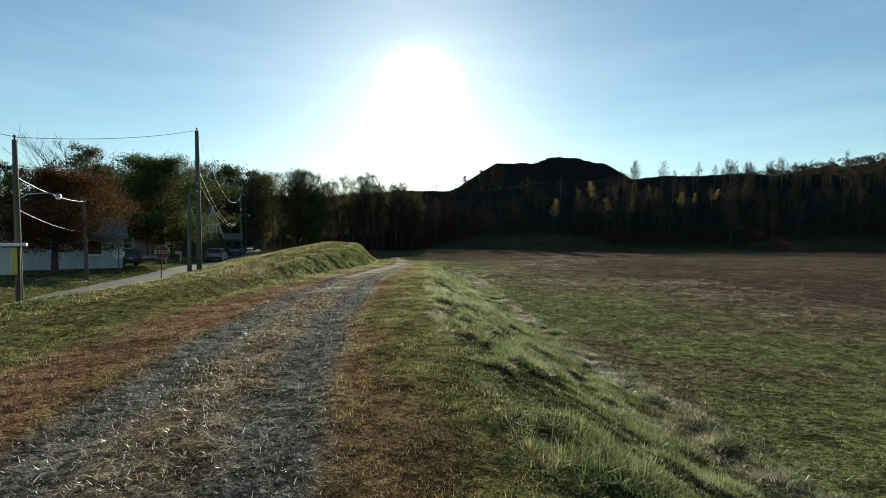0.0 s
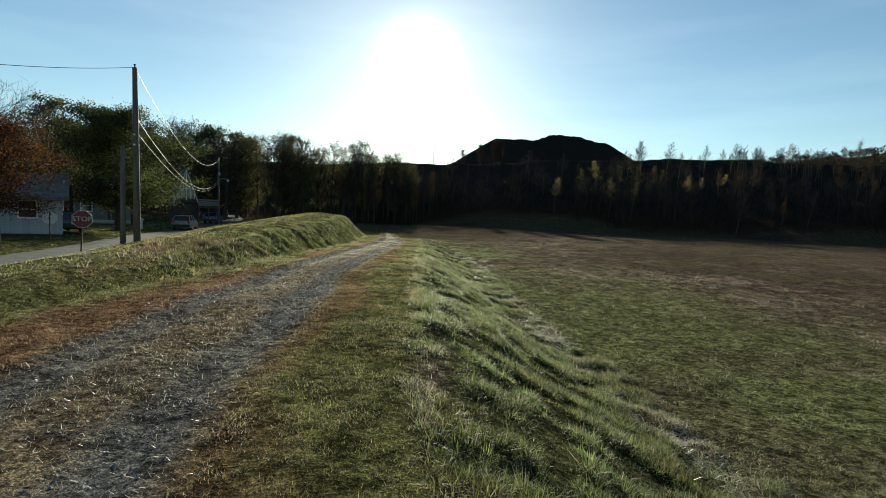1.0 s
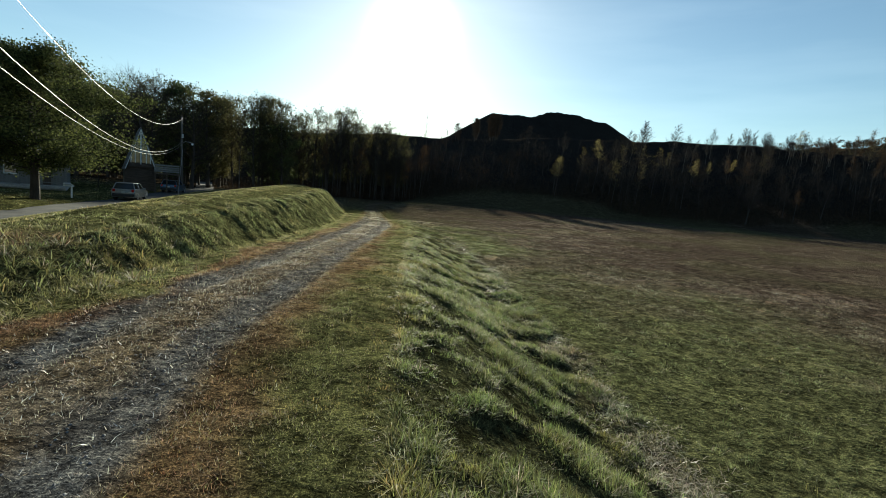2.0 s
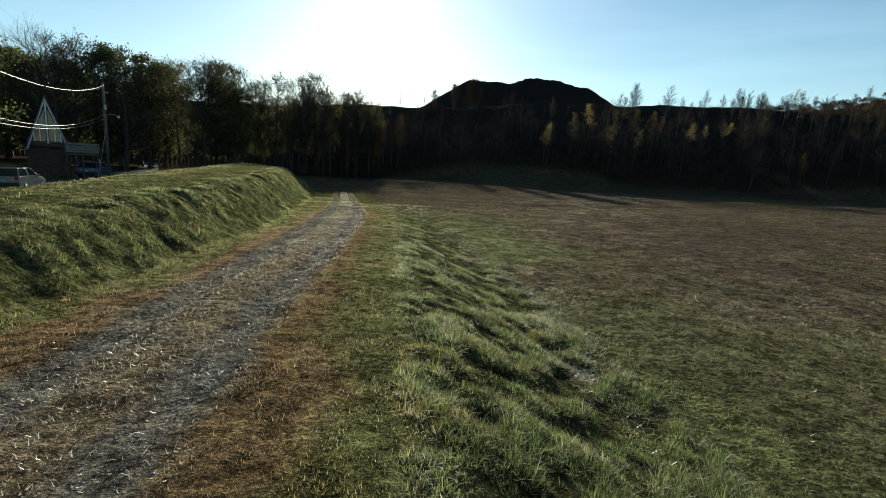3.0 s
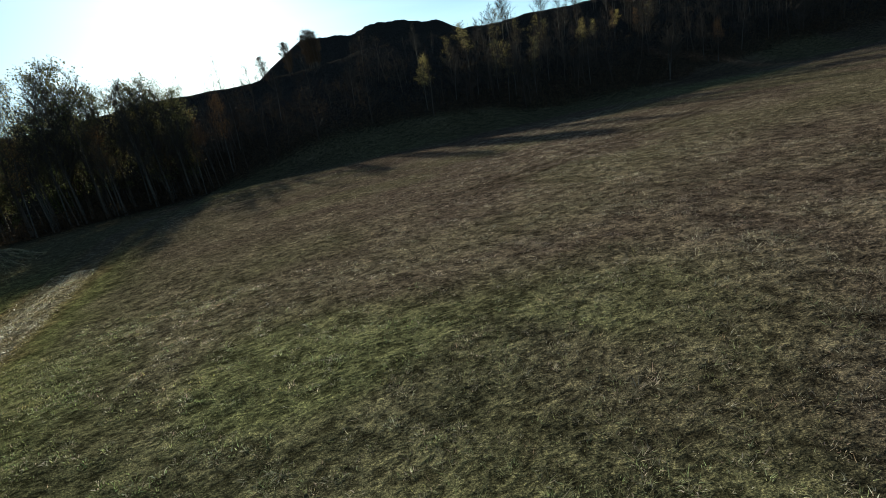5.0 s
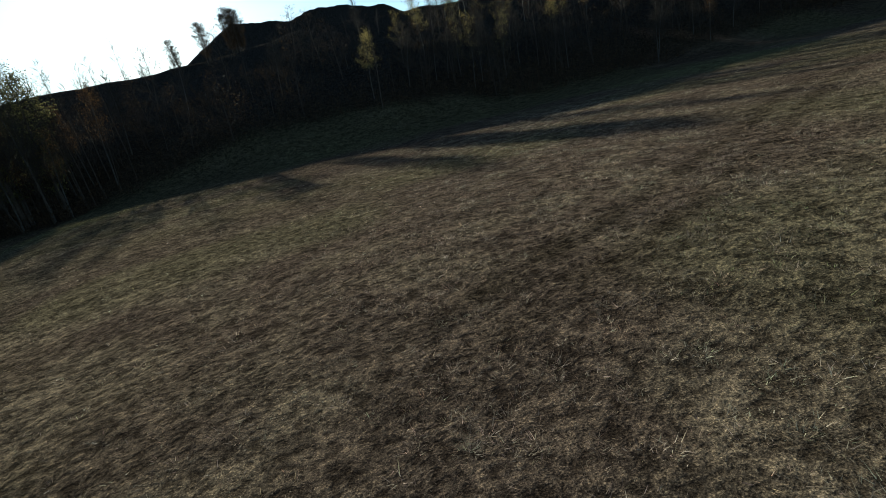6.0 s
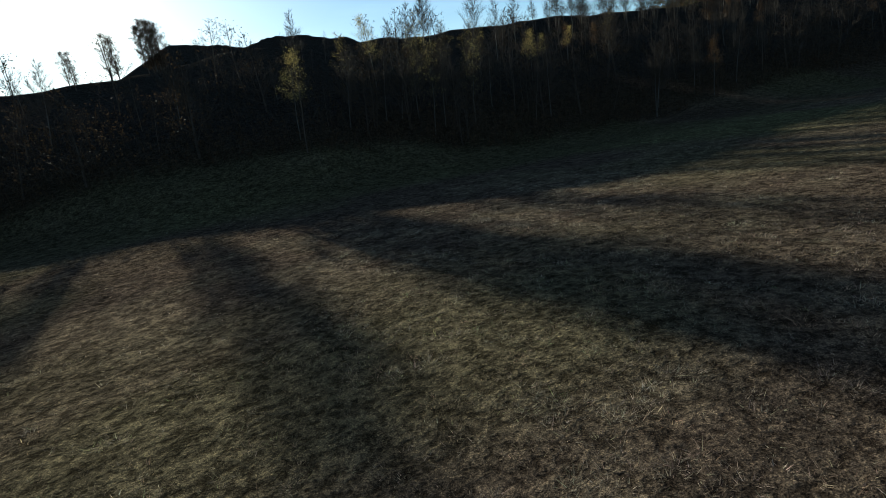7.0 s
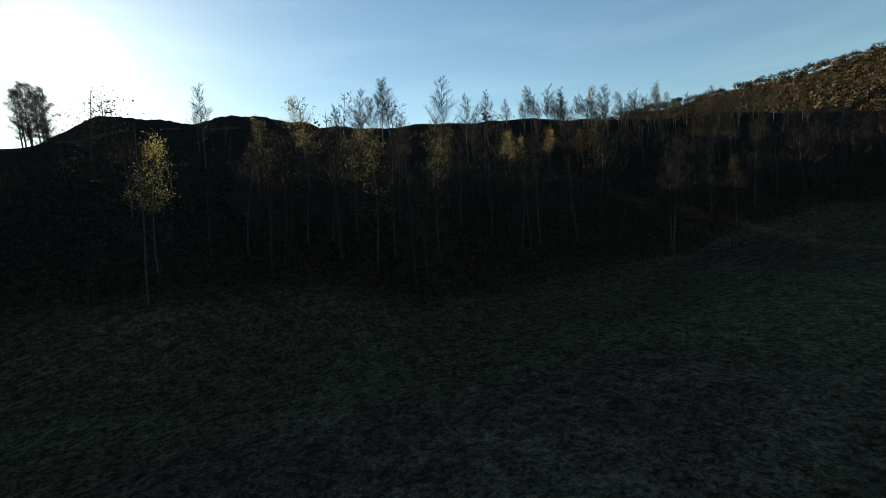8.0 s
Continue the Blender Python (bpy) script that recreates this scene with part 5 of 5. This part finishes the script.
def car(x, y, turn, paint, label, s=1.0):
    """A hatchback-like car, its nose along +y."""
    ob = thing("car", label, "car", x, y, at(x, y) + 0.06, turn)
    low = [(-2.2, 0.42), (-2.24, 0.75), (-2.16, 1.0), (-1.4, 1.04), (0.75, 1.0), (1.7, 0.88), (2.12, 0.74), (2.22, 0.5), (2.12, 0.28), (-2.1, 0.28)]
    bm = bmesh.new()
    rows = []
    for px, inset in ((-0.9, 0.06), (-0.88, 0.0), (0.88, 0.0), (0.9, 0.06)):
        rows.append([bm.verts.new((px, u * (1 - inset * 0.15), v - inset * 0.6 * (v > 0.8))) for u, v in low])
    n = len(low)
    for a, b in zip(rows[:-1], rows[1:]):
        for i in range(n):
            bm.faces.new((a[i], a[(i + 1) % n], b[(i + 1) % n], b[i]))
    bm.faces.new(rows[0][::-1])
    bm.faces.new(rows[-1])
    bmesh.ops.recalc_face_normals(bm, faces=bm.faces)
    bmesh.ops.bevel(bm, geom=list(bm.edges), offset=0.03, segments=2, affect="EDGES", profile=0.5)
    body = part("body", bm, paint, ob, "", True)
    cab_lo, cab_hi = [(-2.08, 0.98), (0.95, 0.98)], [(-1.75, 1.5), (0.15, 1.52)]
    bm = bmesh.new()
    quads = [[bm.verts.new((sx * w, u, v)) for u, v in pts] for sx in (-1, 1) for pts, w in ((cab_lo, 0.82), (cab_hi, 0.66))]
    l0, l1, r0, r1 = quads
    for f in ((l0[0], l0[1], l1[1], l1[0]), (r0[1], r0[0], r1[0], r1[1]), (l0[0], l1[0], r1[0], r0[0]), (l0[1], r0[1], r1[1], l1[1]), (l1[0], l1[1], r1[1], r1[0])):
        bm.faces.new(f)
    bmesh.ops.recalc_face_normals(bm, faces=bm.faces)
    part("glazing", bm, GLASS_DARK, ob, "dark glass all round")
    bm = box(1.36, 1.95, 0.06, 0, -0.8, 1.52, 0.025)
    part("roof", bm, paint, ob)
    for sx in (-1, 1):
        for (u0, v0), (u1, v1) in (((-2.1, 0.98), (-1.76, 1.5)), ((-0.55, 1.0), (-0.6, 1.52)), ((0.97, 0.98), (0.16, 1.52))):
            part("pillar", tube([(sx * 0.83, u0, v0), (sx * 0.675, u1, v1)], 0.035, 6), paint, body)
        part("mirror", box(0.2, 0.1, 0.13, sx * 0.98, 0.62, 1.02, 0.03), paint, ob)
        part("tail_light", box(0.22, 0.08, 0.26, sx * 0.72, -2.2, 0.86, 0.03), LAMP_RED, ob, "red tail light")
        part("headlight", box(0.34, 0.12, 0.14, sx * 0.66, 2.08, 0.7, 0.03), LAMP_GLASS, ob, "clear headlight")
        for wy in (-1.35, 1.38):
            wheel = part("wheel", arch(0.33, 0.21), TYRE, ob, "black tyre on steel rim", True)
            wheel.matrix_basis = pose(sx * 0.8, wy, 0.3)
            part("rim", tube([(sx * 0.112, 0, 0), (sx * 0.118, 0, 0)], [0.2, 0.18], 16), GALV, wheel, "silver rim", True)
    part("bumper", box(1.7, 0.12, 0.24, 0, -2.24, 0.48, 0.05), PLASTIC_DARK, ob, "dark rear bumper")
    part("number_plate", box(0.32, 0.012, 0.16, 0, -2.285, 0.72, 0.004), SIGN_WHITE, ob, "pale blank plate")
    return ob


car(-30.1, 57.2, 22, CAR_SILVER, "silver hatchback parked on the asphalt lane")
car(-35.6, 72.4, 18, CAR_BLUE, "blue car parked under a timber deck")
car(-30.0, 41.5, 60, CAR_DARK, "dark car parked in front of a porch")


# ---- buildings ----
def window(parent, x, y, z, w, h, turn=0.0, label=""):
    m = pose(x, y, z, 0, 0, turn)
    frame_bm = bmesh.new()
    for dx, dz, sx, sz in ((-w / 2, 0, 0.09, h + 0.09), (w / 2, 0, 0.09, h + 0.09), (0, h / 2, w, 0.09), (0, -h / 2, w, 0.12), (0, 0, w, 0.05)):
        box(sx, 0.1, sz, dx, -0.03, dz, 0.0, None, frame_bm)
    win = part("window", frame_bm, TRIM_WHITE, parent, label or "white-framed window")
    win.matrix_basis = m
    part("pane", box(w - 0.08, 0.02, h - 0.08, 0, 0.0, 0), GLASS_DARK, win, "dark glass")


def clapboards(parent, width, height, x, y, z, turn, mat, gap=0.2):
    """Overlapping boards over one wall face."""
    wall = part("wall", box(width, 0.16, height, 0, 0.09, height / 2), mat, parent)
    wall.matrix_basis = pose(x, y, z, 0, 0, turn)
    me = None
    for k in range(int(height / gap)):
        if me is None:
            bm = box(width, 0.03, gap * 1.02, 0, 0, 0, 0, Matrix.Rotation(radians(-6), 4, "X"))
            me = bpy.data.meshes.new("board")
            bm.to_mesh(me)
            bm.free()
            me.materials.append(mat)
        shared_part("board", me, wall, "", pose(0, 0.0, gap * (k + 0.5)))
    return wall


def white_building(x, y, turn):
    w, d, h = 13.0, 8.0, 2.5
    ob = thing("building", "long low white-sided building behind trees", "building", x, y, at(x, y), turn)
    clapboards(ob, w, h, 0, -d / 2, 0, 0, SIDING)
    for name, sx, sy, px, py in (("side_wall", 0.2, d, -w / 2 + 0.1, 0.2), ("side_wall", 0.2, d, w / 2 - 0.1, 0.2), ("back_wall", w, 0.2, 0, d / 2)):
        part(name, box(sx, sy, h, px, py, h / 2), SIDING, ob)
    roof = [(-d / 2 - 0.5, h - 0.1), (0, h + 1.7), (d / 2 + 0.5, h - 0.1), (d / 2 + 0.5, h + 0.1), (0, h + 1.95), (-d / 2 - 0.5, h + 0.1)]
    rb = prism(roof, w + 0.8)
    bmesh.ops.rotate(rb, verts=rb.verts, cent=(0, 0, 0), matrix=Matrix.Rotation(radians(90), 3, "Z"))
    part("roof", rb, SHINGLE, ob, "grey shingle roof")
    part("foundation", box(w - 0.1, d - 0.1, 0.6, 0, 0.1, -0.1), CONCRETE, ob)
    window(ob, 4.6, -d / 2 - 0.03, 1.7, 1.0, 1.2)
    window(ob, -5.0, -d / 2 - 0.03, 1.7, 1.0, 1.2)


white_building(-35.5, 38.0, 42)


def porch_house(x, y, turn):
    w, d, h = 5.2, 7.0, 3.0
    ob = thing("house", "small grey house with a gabled front porch", "house", x, y, at(x, y), turn)
    clapboards(ob, w, h, 0, -d / 2 + 1.8, 0.3, 0, SIDING_GREY)
    for px in (-w / 2 + 0.1, w / 2 - 0.1):
        part("side_wall", box(0.2, d - 1.8, h, px, 0.9, h / 2 + 0.3), SIDING_GREY, ob)
    part("back_wall", box(w, 0.2, h, 0, d / 2, h / 2 + 0.3), SIDING_GREY, ob)
    gable = prism([(-w / 2, 0), (w / 2, 0), (0, 1.75)], 0.12)
    bmesh.ops.translate(gable, verts=gable.verts, vec=(0, -d / 2 + 0.1, h + 0.3))
    part("gable", gable, SIDING, ob, "pale triangular gable")
    roof = prism([(-w / 2 - 0.5, -0.25), (0, 1.78), (w / 2 + 0.5, -0.25), (w / 2 + 0.5, -0.05), (0, 2.0), (-w / 2 - 0.5, -0.05)], d + 0.6)
    bmesh.ops.translate(roof, verts=roof.verts, vec=(0, 0, h + 0.3))
    part("roof", roof, SHINGLE, ob, "grey shingle roof")
    part("porch_floor", box(w, 2.0, 0.3, 0, -d / 2 + 0.9, 0.2, 0.02), CONCRETE, ob)
    for px in (-w / 2 + 0.15, -0.8, 0.8, w / 2 - 0.15):
        part("porch_post", box(0.16, 0.16, h, px, -d / 2 + 0.1, h / 2 + 0.3, 0.01), SIDING_GREY, ob)
    for z in (0.65, 1.2):
        for px in (-w / 2 + 0.95, w / 2 - 0.95):
            part("rail", box(1.6, 0.06, 0.07, px, -d / 2 + 0.1, z, 0.01), SIDING_GREY, ob)
    window(ob, -1.5, -d / 2 + 1.76, 1.9, 1.0, 1.3)
    part("door", box(0.95, 0.06, 2.05, 0.9, -d / 2 + 1.75, 1.33, 0.01), BROWN_WOOD, ob, "brown front door")
    part("foundation", box(w, d, 0.6, 0, 0.2, -0.05), CONCRETE, ob)


porch_house(-41.5, 59.5, 38)


def a_frame_house(x, y, turn):
    ob = thing("house", "steep A-frame house with glazed gable and deck", "house", x, y, at(x, y), turn)
    half, base, apex, d = 1.45, 2.6, 6.9, 7.0
    gable = prism([(-half, base), (half, base), (0, apex)], 0.14)
    bmesh.ops.translate(gable, verts=gable.verts, vec=(0, -d / 2, 0))
    part("gable", gable, BROWN_WOOD, ob, "brown timber gable")
    for sx in (-1, 1):
        part("barge_board", tube([(sx * half * 1.08, -d / 2 - 0.25, base - 0.3), (0, -d / 2 - 0.25, apex + 0.12)], 0.07, 4), TRIM_WHITE, ob, "white barge board")
        slope = prism([(0, apex + 0.12), (sx * half * 1.1, base - 0.4), (sx * (half * 1.1 + 0.16), base - 0.4), (0, apex + 0.42)], d + 0.6)
        part("roof", slope, SHINGLE, ob, "steep grey roof")
        g = prism([(sx * 0.12, base + 0.5), (sx * 1.12, base + 0.5), (sx * 0.78, base + 1.75), (sx * 0.12, base + 1.75)], 0.05)
        bmesh.ops.translate(g, verts=g.verts, vec=(0, -d / 2 - 0.1, 0))
        part("pane", g, GLASS_DARK, ob, "tall gable glazing")
        g = prism([(sx * 0.12, base + 1.95), (sx * 0.68, base + 1.95), (sx * 0.12, apex - 0.75)], 0.05)
        bmesh.ops.translate(g, verts=g.verts, vec=(0, -d / 2 - 0.1, 0))
        part("pane", g, GLASS_DARK, ob, "tall gable glazing")
        for px in (0.55, 1.15):
            part("mullion", box(0.09, 0.09, 1.3, sx * px * (0.85 if px > 1 else 1), -d / 2 - 0.14, base + 1.1, 0.01), TRIM_WHITE, ob)
    part("mullion", box(0.12, 0.1, apex - base - 0.6, 0, -d / 2 - 0.14, (apex + base) / 2, 0.01), TRIM_WHITE, ob)
    part("transom", box(1.7, 0.1, 0.1, 0, -d / 2 - 0.14, base + 1.85, 0.01), TRIM_WHITE, ob)
    part("lower_storey", box(3.2, d - 0.3, 2.8, 0, 0.1, 1.2), BROWN_WOOD, ob)
    part("deck", box(2.6, 2.4, 0.16, 2.5, -d / 2 - 1.3, 2.0, 0.02), BROWN_WOOD, ob, "raised timber deck")
    for px in (1.3, 2.5, 3.7):
        part("deck_post", box(0.14, 0.14, 2.2, px, -d / 2 - 2.4, 0.9, 0.01), BROWN_WOOD, ob)
        part("rail_post", box(0.1, 0.1, 0.95, px, -d / 2 - 2.4, 2.55, 0.01), BROWN_WOOD, ob)
    for z in (2.3, 2.52, 2.74, 3.0):
        part("rail", box(2.6, 0.06, 0.18, 2.5, -d / 2 - 2.46, z, 0.01), SIDING_GREY, ob)


a_frame_house(-40.4, 72.9, 38)
